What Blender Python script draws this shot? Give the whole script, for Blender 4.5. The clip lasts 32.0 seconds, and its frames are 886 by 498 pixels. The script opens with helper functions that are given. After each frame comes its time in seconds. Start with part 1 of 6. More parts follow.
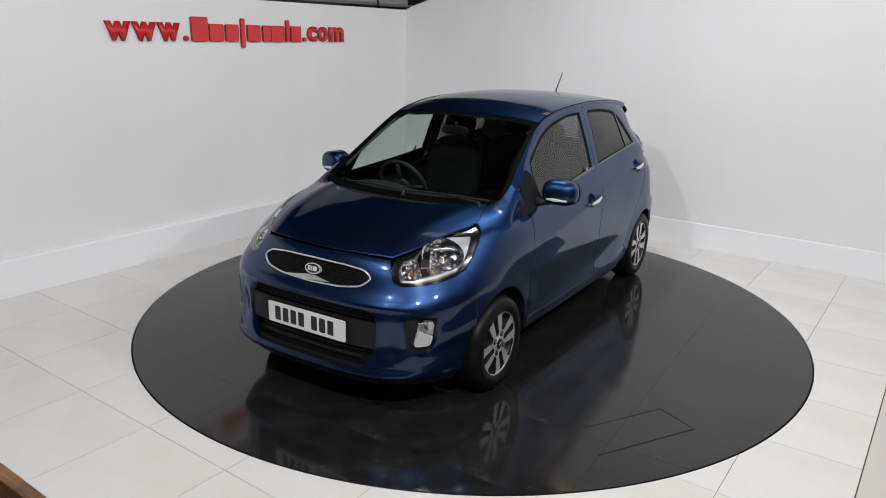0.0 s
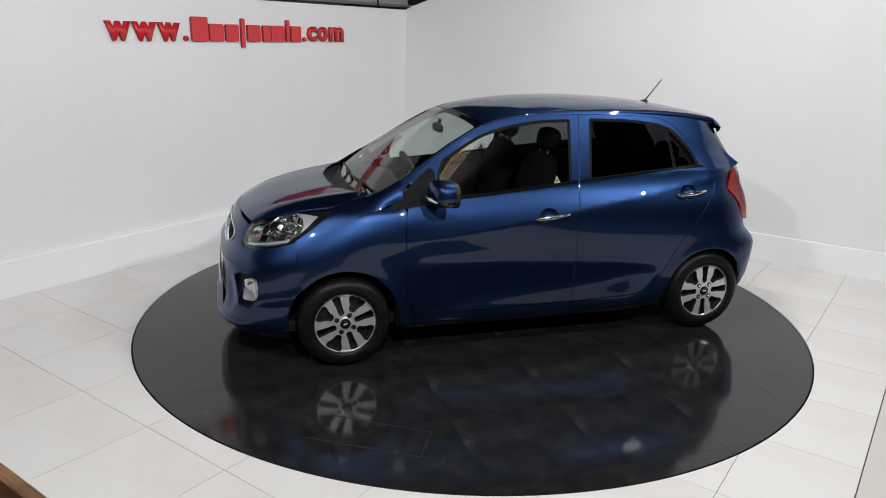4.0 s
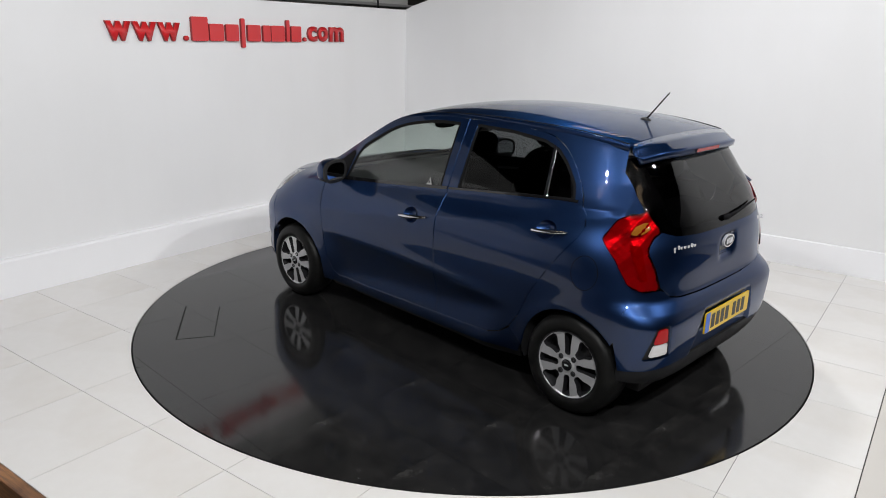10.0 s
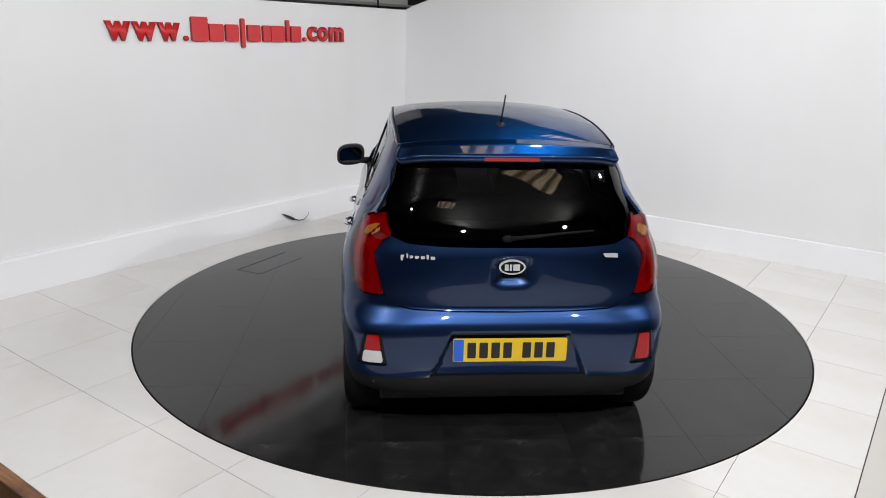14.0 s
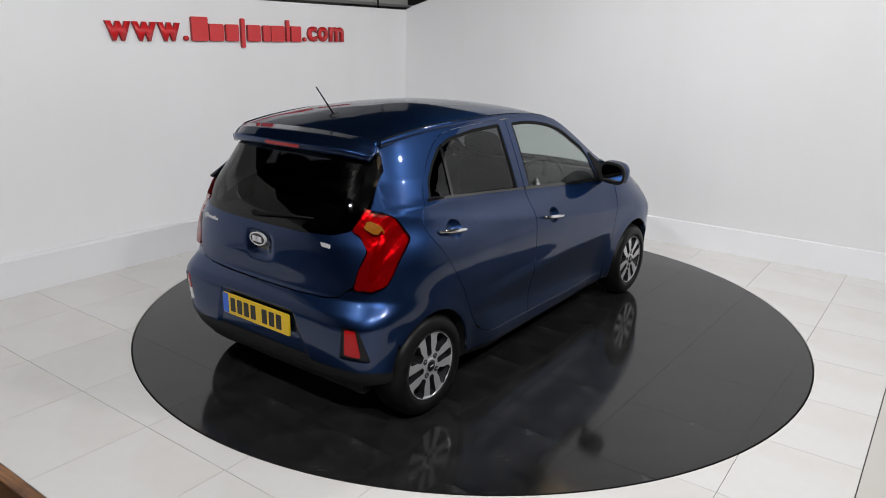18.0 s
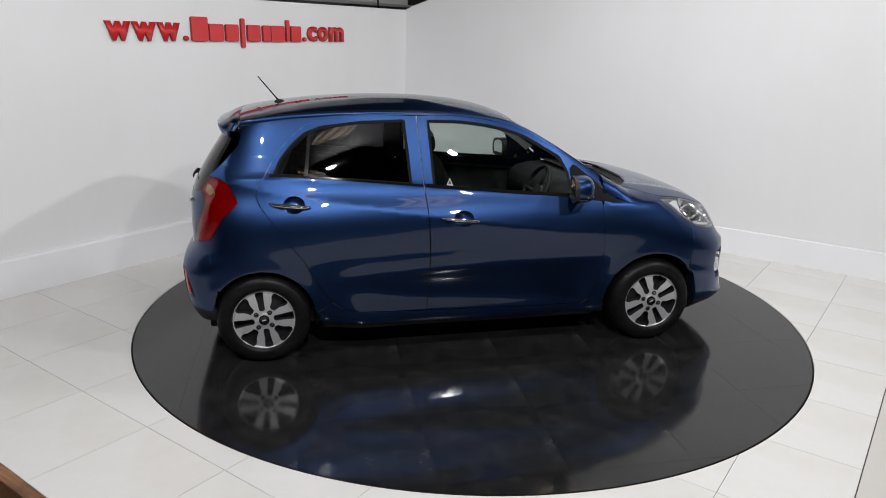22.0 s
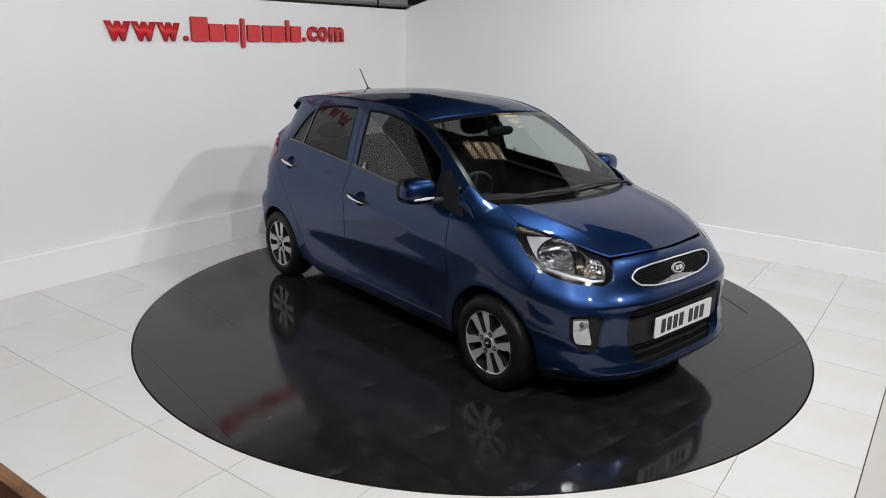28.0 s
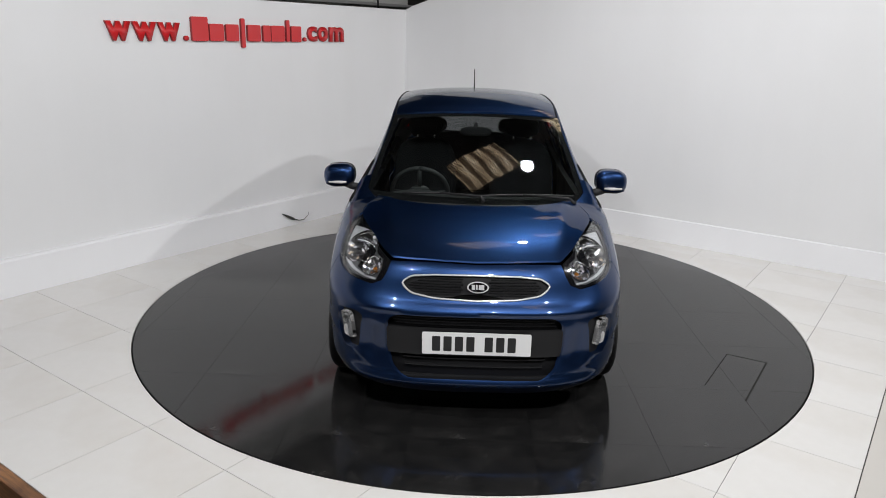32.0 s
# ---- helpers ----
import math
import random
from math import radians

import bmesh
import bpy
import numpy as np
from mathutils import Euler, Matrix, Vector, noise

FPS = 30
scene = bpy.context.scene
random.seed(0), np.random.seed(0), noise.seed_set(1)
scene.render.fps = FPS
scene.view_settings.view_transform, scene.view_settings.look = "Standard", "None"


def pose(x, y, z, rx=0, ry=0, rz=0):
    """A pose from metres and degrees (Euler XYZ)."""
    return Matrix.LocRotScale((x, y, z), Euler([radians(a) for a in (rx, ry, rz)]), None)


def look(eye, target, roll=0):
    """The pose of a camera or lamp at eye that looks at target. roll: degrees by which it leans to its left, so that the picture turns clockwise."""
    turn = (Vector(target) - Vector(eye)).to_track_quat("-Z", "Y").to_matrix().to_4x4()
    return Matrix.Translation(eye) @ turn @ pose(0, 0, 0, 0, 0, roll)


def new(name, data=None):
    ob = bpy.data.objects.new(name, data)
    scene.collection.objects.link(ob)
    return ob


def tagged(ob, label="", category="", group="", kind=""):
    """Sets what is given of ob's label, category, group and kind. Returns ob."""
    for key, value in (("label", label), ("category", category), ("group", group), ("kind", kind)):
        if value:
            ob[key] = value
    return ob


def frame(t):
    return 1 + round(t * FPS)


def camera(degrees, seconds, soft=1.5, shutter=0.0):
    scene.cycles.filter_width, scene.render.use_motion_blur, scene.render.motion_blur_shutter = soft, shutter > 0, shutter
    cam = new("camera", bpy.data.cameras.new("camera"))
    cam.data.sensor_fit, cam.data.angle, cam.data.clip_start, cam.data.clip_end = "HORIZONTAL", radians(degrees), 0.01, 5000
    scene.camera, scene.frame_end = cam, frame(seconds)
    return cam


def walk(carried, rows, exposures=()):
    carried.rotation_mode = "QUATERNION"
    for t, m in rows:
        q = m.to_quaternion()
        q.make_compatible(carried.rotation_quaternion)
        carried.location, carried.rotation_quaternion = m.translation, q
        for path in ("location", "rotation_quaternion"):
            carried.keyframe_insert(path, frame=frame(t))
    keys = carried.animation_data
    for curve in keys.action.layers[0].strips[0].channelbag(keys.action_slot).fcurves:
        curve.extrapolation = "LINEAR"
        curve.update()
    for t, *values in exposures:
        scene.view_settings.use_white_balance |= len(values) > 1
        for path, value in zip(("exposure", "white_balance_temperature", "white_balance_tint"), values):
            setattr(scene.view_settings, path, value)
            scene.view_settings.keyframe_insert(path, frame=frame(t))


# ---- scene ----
# ---- camera ----
cam = camera(63.49, 32.0, soft=0.95)
EYE = Vector((0.0, -4.829, 1.846))
HOLD = look(EYE, EYE + Vector((-0.1888, 4.7903, -1.4201)), 1.193)
walk(cam, [(0.0, HOLD), (32.0, HOLD)], ((0.0, -0.12), (3.5, -0.09), (5.5, 0.05), (9.0, 0.06), (14.5, 0.09), (16.5, -0.04), (19.0, -0.10), (23.0, -0.05), (32.0, -0.05)))

# room axes: U runs along the tall wall, V along the lettered wall, turned from the world's x and y
ROOM = Matrix.Rotation(radians(-33.4), 4, "Z")

# ---- light ----
world = bpy.data.worlds.new("hall_air")
world.use_nodes = True
world.node_tree.nodes["Background"].inputs[0].default_value = (0.75, 0.85, 1.0, 1)
world.node_tree.nodes["Background"].inputs[1].default_value = 0.02
scene.world = world


CEIL = 4.3
# small round hanging lamps: one over the car, four along the aisle; dim daylight comes through rooflights
LAMPS = ((0.64, 0.05, 3.12, 34, 0.075), (3.75, -1.95, 4.0, 88, 0.055), (2.15, -4.65, 4.0, 66, 0.06), (0.50, -5.35, 4.0, 134, 0.06), (-1.95, -3.80, 4.0, 74, 0.065))
for lx, ly, lz, watts, lr in LAMPS:
    spot = bpy.data.lights.new("lamp_light", "AREA")
    spot.shape, spot.size, spot.energy, spot.color = "DISK", lr * 2, watts, (0.985, 0.99, 1.0)
    new("lamp_light", spot).matrix_world = look((lx, ly, lz), (lx, ly, 0) if lz < 3.5 else (-0.6, 1.6, 1.3))
# ---- materials ----
def material(name, colour, rough=0.5, metal=0.0, **more):
    m = bpy.data.materials.new(name)
    m.use_nodes = True
    b = m.node_tree.nodes["Principled BSDF"]
    b.inputs["Base Color"].default_value = (*colour, 1)
    b.inputs["Roughness"].default_value = rough
    b.inputs["Metallic"].default_value = metal
    for key, value in more.items():
        b.inputs[key.replace("_", " ")].default_value = value
    return m


def bsdf(m):
    return m.node_tree.nodes["Principled BSDF"]


def node(m, kind, **values):
    n = m.node_tree.nodes.new(kind)
    for key, value in values.items():
        n.inputs[key.replace("_", " ")].default_value = value
    return n


def link(m, a, b):
    m.node_tree.links.new(a, b)


def noise_tex(m, scale, detail=4, rough=0.55, stretch=(1, 1, 1), space="Object"):
    tc = m.node_tree.nodes.new("ShaderNodeTexCoord")
    mp = m.node_tree.nodes.new("ShaderNodeMapping")
    mp.inputs["Scale"].default_value = stretch
    n = node(m, "ShaderNodeTexNoise", Scale=scale, Detail=detail, Roughness=rough)
    link(m, tc.outputs[space], mp.inputs["Vector"])
    link(m, mp.outputs["Vector"], n.inputs["Vector"])
    return n


def ramp(m, source, stops):
    r = m.node_tree.nodes.new("ShaderNodeValToRGB")
    els = r.color_ramp.elements
    els[0].position, els[0].color = stops[0][0], (*stops[0][1], 1)
    els[1].position, els[1].color = stops[-1][0], (*stops[-1][1], 1)
    for pos, col in stops[1:-1]:
        e = els.new(pos)
        e.color = (*col, 1)
    link(m, source, r.inputs["Fac"])
    return r


def mix(m, fac, a, b, kind="MIX"):
    x = m.node_tree.nodes.new("ShaderNodeMix")
    x.data_type, x.blend_type = "RGBA", kind
    for sock, value in ((x.inputs[0], fac), (x.inputs[6], a), (x.inputs[7], b)):
        if isinstance(value, (int, float)):
            sock.default_value = value
        elif isinstance(value, tuple):
            sock.default_value = (*value, 1)
        else:
            link(m, value, sock)
    return x.outputs[2]


def bump(m, height, strength=0.1, distance=0.01):
    n = node(m, "ShaderNodeBump", Strength=strength, Distance=distance)
    link(m, height, n.inputs["Height"])
    link(m, n.outputs["Normal"], bsdf(m).inputs["Normal"])


def remap(m, source, lo, hi, fl=0.3, fh=0.7):
    n = node(m, "ShaderNodeMapRange")
    for key, value in (("From Min", fl), ("From Max", fh), ("To Min", lo), ("To Max", hi)):
        n.inputs[key].default_value = value
    link(m, source, n.inputs["Value"])
    return n.outputs["Result"]


def wall_paint(name, tone):
    m = material(name, tone, 0.55)
    big, fine = noise_tex(m, 0.7, 3), noise_tex(m, 90, 2)
    streak = noise_tex(m, 2.5, 4, stretch=(1, 1, 0.15))
    c = ramp(m, big.outputs["Fac"], [(0.3, tuple(t * 0.955 for t in tone)), (0.7, tone)])
    s = ramp(m, streak.outputs["Fac"], [(0.35, (0.985, 0.985, 0.982)), (0.6, (1, 1, 1))])
    link(m, mix(m, 1.0, c.outputs["Color"], s.outputs["Color"], "MULTIPLY"), bsdf(m).inputs["Base Color"])
    link(m, remap(m, big.outputs["Fac"], 0.42, 0.62), bsdf(m).inputs["Roughness"])
    bump(m, fine.outputs["Fac"], 0.06, 0.002)
    return m


WALL = wall_paint("white_wall_paint", (0.80, 0.80, 0.81))
PLINTH = wall_paint("white_gloss_plinth_paint", (0.84, 0.84, 0.86))


def floor_tile():
    m = material("cream_polished_tile", (0.72, 0.69, 0.65), 0.2)
    info = m.node_tree.nodes.new("ShaderNodeObjectInfo")
    veins, cloud = noise_tex(m, 14, 6), noise_tex(m, 1.3, 3)
    v = ramp(m, veins.outputs["Fac"], [(0.3, (0.71, 0.696, 0.676)), (0.7, (0.728, 0.715, 0.698))])
    stain = ramp(m, cloud.outputs["Fac"], [(0.35, (0.955, 0.94, 0.92)), (0.55, (1, 1, 1))])
    c = mix(m, 1.0, v.outputs["Color"], stain.outputs["Color"], "MULTIPLY")
    each = ramp(m, info.outputs["Random"], [(0, (0.985, 0.985, 0.985)), (1, (1, 1, 1))])
    link(m, mix(m, 1.0, c, each.outputs["Color"], "MULTIPLY"), bsdf(m).inputs["Base Color"])
    link(m, remap(m, cloud.outputs["Fac"], 0.20, 0.27), bsdf(m).inputs["Roughness"])
    return m


FLOOR_TILE = floor_tile()
GROUT = material("grey_grout", (0.20, 0.195, 0.19), 0.85)


def black_tile():
    m = material("polished_black_granite", (0.016, 0.016, 0.017), 0.07, Specular_IOR_Level=0.38)
    dust, scuff, wipe = noise_tex(m, 260, 3), noise_tex(m, 5, 6, 0.7), noise_tex(m, 1.6, 5, 0.6, (1, 3.5, 1))
    c = ramp(m, scuff.outputs["Fac"], [(0.38, (0.0090, 0.0090, 0.0093)), (0.58, (0.0165, 0.0160, 0.0158)), (0.76, (0.040, 0.039, 0.038))])
    g = ramp(m, dust.outputs["Fac"], [(0.62, (0, 0, 0)), (0.80, (0.016, 0.016, 0.016))])
    link(m, mix(m, 1.0, c.outputs["Color"], g.outputs["Color"], "ADD"), bsdf(m).inputs["Base Color"])
    link(m, remap(m, wipe.outputs["Fac"], 0.075, 0.135, 0.35, 0.75), bsdf(m).inputs["Roughness"])
    return m


BLACK_TILE = black_tile()
BLACK_GROUT = material("dark_grey_grout", (0.006, 0.006, 0.006), 0.16, Specular_IOR_Level=0.36)
BLACK_STEEL = material("black_steel", (0.006, 0.006, 0.006), 0.85, Specular_IOR_Level=0.15)
HATCH_LINE = material("black_cut_line", (0.004, 0.004, 0.004), 0.8)
RED_ACRYLIC = material("red_acrylic", (0.60, 0.018, 0.022), 0.3, Coat_Weight=0.4)
RED_EDGE = material("dark_red_acrylic_edge", (0.30, 0.010, 0.012), 0.4)


def wood():
    m = material("varnished_brown_wood", (0.2, 0.09, 0.03), 0.4)
    g = noise_tex(m, 9, 6, 0.65, (1, 14, 14))
    d = noise_tex(m, 3, 4)
    c = ramp(m, g.outputs["Fac"], [(0.3, (0.10, 0.042, 0.016)), (0.55, (0.27, 0.115, 0.035)), (0.8, (0.36, 0.17, 0.06))])
    w = ramp(m, d.outputs["Fac"], [(0.4, (0.45, 0.4, 0.36)), (0.6, (1, 1, 1))])
    link(m, mix(m, 1.0, c.outputs["Color"], w.outputs["Color"], "MULTIPLY"), bsdf(m).inputs["Base Color"])
    return m


WOOD = wood()


def rough_paint(name, tone, scale=3.0, rough=0.8):
    m = material(name, tone, rough)
    n, f = noise_tex(m, scale, 6, 0.6), noise_tex(m, scale * 25, 3)
    c = ramp(m, n.outputs["Fac"], [(0.3, tuple(t * 0.65 for t in tone)), (0.7, tuple(t * 1.2 for t in tone))])
    link(m, c.outputs["Color"], bsdf(m).inputs["Base Color"])
    bump(m, f.outputs["Fac"], 0.2, 0.004)
    return m


HALL_DARK = rough_paint("dark_hall_cladding", (0.060, 0.056, 0.053))
HALL_FLOOR = rough_paint("dark_concrete_floor", (0.06, 0.055, 0.05), 2.0, 0.6)
CEIL_GREY = rough_paint("grey_ceiling_sheet", (0.42, 0.42, 0.41), 1.5, 0.7)
CABLE = material("black_rubber_cable", (0.012, 0.012, 0.012), 0.5)


# ---- the car's materials ----
def car_paint():
    m = material("metallic_blue_paint", (0.017, 0.040, 0.114), 0.36, 1.0, Specular_Tint=(0.34, 0.42, 0.58, 1), Coat_Weight=0.9, Coat_Roughness=0.010, Coat_IOR=1.45)
    flake, cloud = noise_tex(m, 900, 1), noise_tex(m, 3, 3)
    c = ramp(m, flake.outputs["Fac"], [(0.35, (0.0112, 0.0270, 0.079)), (0.65, (0.0198, 0.0470, 0.134))])
    link(m, c.outputs["Color"], bsdf(m).inputs["Base Color"])
    link(m, remap(m, cloud.outputs["Fac"], 0.37, 0.41), bsdf(m).inputs["Roughness"])
    return m


def glazing(name, tint, ior=1.5, gain=1.7):
    m = bpy.data.materials.new(name)
    m.use_nodes = True
    nt = m.node_tree
    nt.nodes.remove(nt.nodes["Principled BSDF"])
    w, f = nt.nodes.new("ShaderNodeLayerWeight"), nt.nodes.new("ShaderNodeMath")
    w.inputs["Blend"].default_value = 0.5
    f.operation = "POWER"
    f.inputs[1].default_value = 5.0
    g = nt.nodes.new("ShaderNodeMath")
    g.operation, g.inputs[2].default_value = "MULTIPLY_ADD", ((ior - 1) / (ior + 1)) ** 2 * gain
    g.inputs[1].default_value = 0.95
    link(m, w.outputs["Facing"], f.inputs[0])
    link(m, f.outputs[0], g.inputs[0])
    a, b, x = nt.nodes.new("ShaderNodeBsdfTransparent"), nt.nodes.new("ShaderNodeBsdfGlossy"), nt.nodes.new("ShaderNodeMixShader")
    a.inputs["Color"].default_value = (*tint, 1)
    b.inputs["Roughness"].default_value = 0.01
    link(m, g.outputs[0], x.inputs[0])
    link(m, a.outputs[0], x.inputs[1])
    link(m, b.outputs[0], x.inputs[2])
    link(m, x.outputs[0], nt.nodes["Material Output"].inputs["Surface"])
    return m


def grained(name, tone, rough=0.55, scale=220, strength=0.10, gloss=0.28):
    m = material(name, tone, rough, Specular_IOR_Level=gloss)
    n, c = noise_tex(m, scale, 2), noise_tex(m, 6, 4)
    link(m, remap(m, c.outputs["Fac"], rough - 0.08, rough + 0.1), bsdf(m).inputs["Roughness"])
    if strength:
        bump(m, n.outputs["Fac"], strength, 0.001)
    return m


PAINT = car_paint()
GLASS = glazing("clear_car_glass", (0.80, 0.86, 0.83))
SIDE_GLASS = glazing("green_tinted_car_glass", (0.74, 0.80, 0.77), gain=1.8)
PRIVACY = glazing("dark_tinted_glass", (0.16, 0.16, 0.17), gain=1.1)
LENS = glazing("clear_lamp_lens", (0.93, 0.94, 0.95), 1.45)
BLACK_PLASTIC = grained("black_grained_plastic", (0.012, 0.012, 0.013), 0.5)
GLOSS_BLACK = material("gloss_black_trim", (0.006, 0.006, 0.007), 0.12, Coat_Weight=0.5)
MATTE_BLACK = grained("matte_black_plastic", (0.008, 0.008, 0.009), 0.75, gloss=0.08)
RUBBER = grained("black_rubber_seal", (0.007, 0.007, 0.007), 0.7, gloss=0.10)
CHROME = material("bright_chrome", (0.78, 0.78, 0.80), 0.06, 1.0)
MIRROR = material("dim_silvered_glass", (0.62, 0.64, 0.66), 0.02, 1.0)
LAMP_CHROME = material("lamp_reflector_chrome", (0.84, 0.84, 0.86), 0.12, 1.0)
BRIGHT = material("bright_silver_plating", (0.74, 0.74, 0.75), 0.20, 0.45, Coat_Weight=0.6)
LAMP_WHITE = material("pale_faceted_reflector", (0.62, 0.615, 0.62), 0.16, 0.75, Coat_Weight=0.5)
LAMP_INNER = material("dark_glossy_lamp_plastic", (0.14, 0.14, 0.145), 0.22, 0.5, Coat_Weight=0.4)
SATIN = material("satin_silver_lamp_body", (0.62, 0.63, 0.64), 0.26, 0.45)
RIM_SILVER = material("machined_silver_alloy", (0.56, 0.56, 0.57), 0.28, 0.6)
RIM_DARK = material("dark_grey_wheel_paint", (0.022, 0.022, 0.024), 0.4, 0.3)
STEEL = material("dull_steel", (0.12, 0.12, 0.12), 0.55, 0.8)
RED_LENS = material("red_lamp_lens", (0.36, 0.004, 0.006), 0.10, Specular_IOR_Level=0.3)
RED_GLASS = glazing("clear_red_lamp_glass", (0.66, 0.034, 0.055))
LAMP_FACETS = material("pale_faceted_lamp_backing", (0.56, 0.54, 0.54), 0.26, 0.45)
DEEP_RED_LENS = material("deep_red_lamp_lens", (0.30, 0.004, 0.006), 0.10, Coat_Weight=0.5, Coat_Roughness=0.02)
AMBER_LENS = material("amber_lamp_lens", (0.24, 0.085, 0.010), 0.12, Coat_Weight=1.0, Coat_Roughness=0.02)
WHITE_LENS = material("clear_ribbed_lens", (0.62, 0.60, 0.60), 0.14, Coat_Weight=1.0, Coat_Roughness=0.02)
PLATE_WHITE = material("white_plate", (0.74, 0.74, 0.74), 0.3)
PLATE_YELLOW = material("yellow_plate", (0.72, 0.47, 0.012), 0.3)
PLATE_BLUE = material("blue_plate_band", (0.015, 0.11, 0.55), 0.3)
PLATE_INK = material("black_plate_ink", (0.010, 0.010, 0.011), 0.4)
CABIN_DARK = grained("dark_cabin_plastic", (0.020, 0.020, 0.022), 0.6)
CABIN_GREY = grained("light_grey_cabin_trim", (0.34, 0.34, 0.33), 0.75)
SEAT_CLOTH = grained("dark_grey_seat_cloth", (0.007, 0.007, 0.008), 0.9, 40, 0, 0.05)
GREEN_DECAL = material("green_decal", (0.02, 0.30, 0.22), 0.3)


def tyre_rubber():
    m = material("black_tyre_rubber", (0.010, 0.010, 0.010), 0.42, Specular_IOR_Level=0.16)
    n = noise_tex(m, 25, 5)
    c = ramp(m, n.outputs["Fac"], [(0.35, (0.004, 0.004, 0.004)), (0.7, (0.008, 0.008, 0.0075))])
    link(m, c.outputs["Color"], bsdf(m).inputs["Base Color"])
    return m


TYRE = tyre_rubber()


MESH_BLACK = material("black_mesh_plastic", (0.006, 0.006, 0.007), 0.5, Specular_IOR_Level=0.2)
# ---- making meshes ----
def ob_from(name, bm, mat, parent=None, label="", smooth=False):
    me = bpy.data.meshes.new(name)
    bm.to_mesh(me)
    bm.free()
    mats = mat if isinstance(mat, (list, tuple)) else [mat]
    for m in mats:
        me.materials.append(m)
    if smooth:
        for p in me.polygons:
            p.use_smooth = True
    ob = new(name, me)
    if parent:
        ob.parent = parent
    if label:
        ob["label"] = label
    return ob


def part(name, bm, mat, parent, label="", smooth=False):
    return ob_from(name, bm, mat, parent, label, smooth)


def box(bm, lo, hi, m=Matrix(), bevel=0.0, mat=0):
    c = [(a + b) / 2 for a, b in zip(lo, hi)]
    s = [abs(b - a) for a, b in zip(lo, hi)]
    made = bmesh.ops.create_cube(bm, size=1, matrix=m @ Matrix.Translation(c) @ Matrix.Diagonal((*s, 1)))
    if bevel:
        edges = {e for v in made["verts"] for e in v.link_edges}
        made = bmesh.ops.bevel(bm, geom=list(edges), offset=bevel, segments=2, affect="EDGES", profile=0.7)
    return made


def prism(bm, outline, lo, hi, m=Matrix(), mat=0):
    """A flat outline of (a, b) pairs, drawn out along the third axis from lo to hi."""
    low = [bm.verts.new(m @ Vector((a, b, lo))) for a, b in outline]
    top = [bm.verts.new(m @ Vector((a, b, hi))) for a, b in outline]
    faces = [bm.faces.new(low[::-1]), bm.faces.new(top)]
    n = len(outline)
    for i in range(n):
        j = (i + 1) % n
        faces.append(bm.faces.new((low[i], low[j], top[j], top[i])))
    for f in faces:
        f.material_index = mat
    return faces


def cylinder(bm, r, lo, hi, m=Matrix(), n=32, r2=None):
    return bmesh.ops.create_cone(bm, cap_ends=True, segments=n, radius1=r, radius2=r if r2 is None else r2, depth=hi - lo,
                                 matrix=m @ Matrix.Translation((0, 0, (lo + hi) / 2)))


def tube(bm, points, r, n=8):
    """A round bar along points."""
    rings = []
    for i, p in enumerate(points):
        p = Vector(p)
        a = Vector(points[max(i - 1, 0)])
        b = Vector(points[min(i + 1, len(points) - 1)])
        q = (b - a).to_track_quat("Z", "Y").to_matrix()
        rad = r[i] if isinstance(r, (list, tuple)) else r
        rings.append([bm.verts.new(p + q @ Vector((rad * math.cos(k * 2 * math.pi / n), rad * math.sin(k * 2 * math.pi / n), 0))) for k in range(n)])
    for a, b in zip(rings, rings[1:]):
        for k in range(n):
            bm.faces.new((a[k], a[(k + 1) % n], b[(k + 1) % n], b[k]))
    bm.faces.new(rings[0][::-1])
    bm.faces.new(rings[-1])


# ---- the stage: walls, plinths, tiled floor ----
U_WALL, V_WALL = -2.70, 2.615
U_EDGE, V_EDGE = 2.565, -2.92


def in_room(ob):
    ob.matrix_world = ROOM @ ob.matrix_world
    return ob


bm = bmesh.new()
box(bm, (U_WALL - 0.10, -9.0, -0.3), (U_WALL, V_WALL + 0.1, 2.13))
wall_left = tagged(in_room(ob_from("wall_lettered", bm, WALL)), "low white painted partition wall with red lettering", "wall", kind="structure")

bm = bmesh.new()
prism(bm, [(U_WALL, -0.3), (9.0, -0.3), (9.0, 3.3), (0.2, 3.3), (-2.388, 2.228), (-2.6, 2.171), (U_WALL, 2.13)], -V_WALL - 0.1, -V_WALL,
      Matrix.Rotation(radians(90), 4, "X"))
tagged(in_room(ob_from("wall_tall", bm, WALL)), "tall plain white painted wall with sloping top end", "wall", kind="structure")

# plinths lean back slightly towards their top
bm = bmesh.new()
prism(bm, [(U_WALL, 0.0), (U_WALL + 0.072, 0.0), (U_WALL + 0.052, 0.255), (U_WALL + 0.04, 0.268), (U_WALL, 0.270)], -2.58, 9.0,
      Matrix.Rotation(radians(90), 4, "X"))
tagged(in_room(ob_from("baseboard_lettered_wall", bm, PLINTH)), "tall white painted plinth along the lettered wall", "skirting", kind="structure")
bm = bmesh.new()
prism(bm, [(0.0, 0.0), (0.036, 0.0), (0.014, 0.222), (0.006, 0.230), (0.0, 0.230)], U_WALL + 0.075, 9.0,
      Matrix.Translation((0, V_WALL, 0)) @ Matrix(((0, 0, 1, 0), (-1, 0, 0, 0), (0, 1, 0, 0), (0, 0, 0, 1))))
tagged(in_room(ob_from("baseboard_tall_wall", bm, PLINTH)), "tall white painted plinth along the plain wall", "skirting", kind="structure")

# floor: a grout bed with a round opening for the turntable, tiles cut to the same round
R_TABLE = 2.232
bm = bmesh.new()


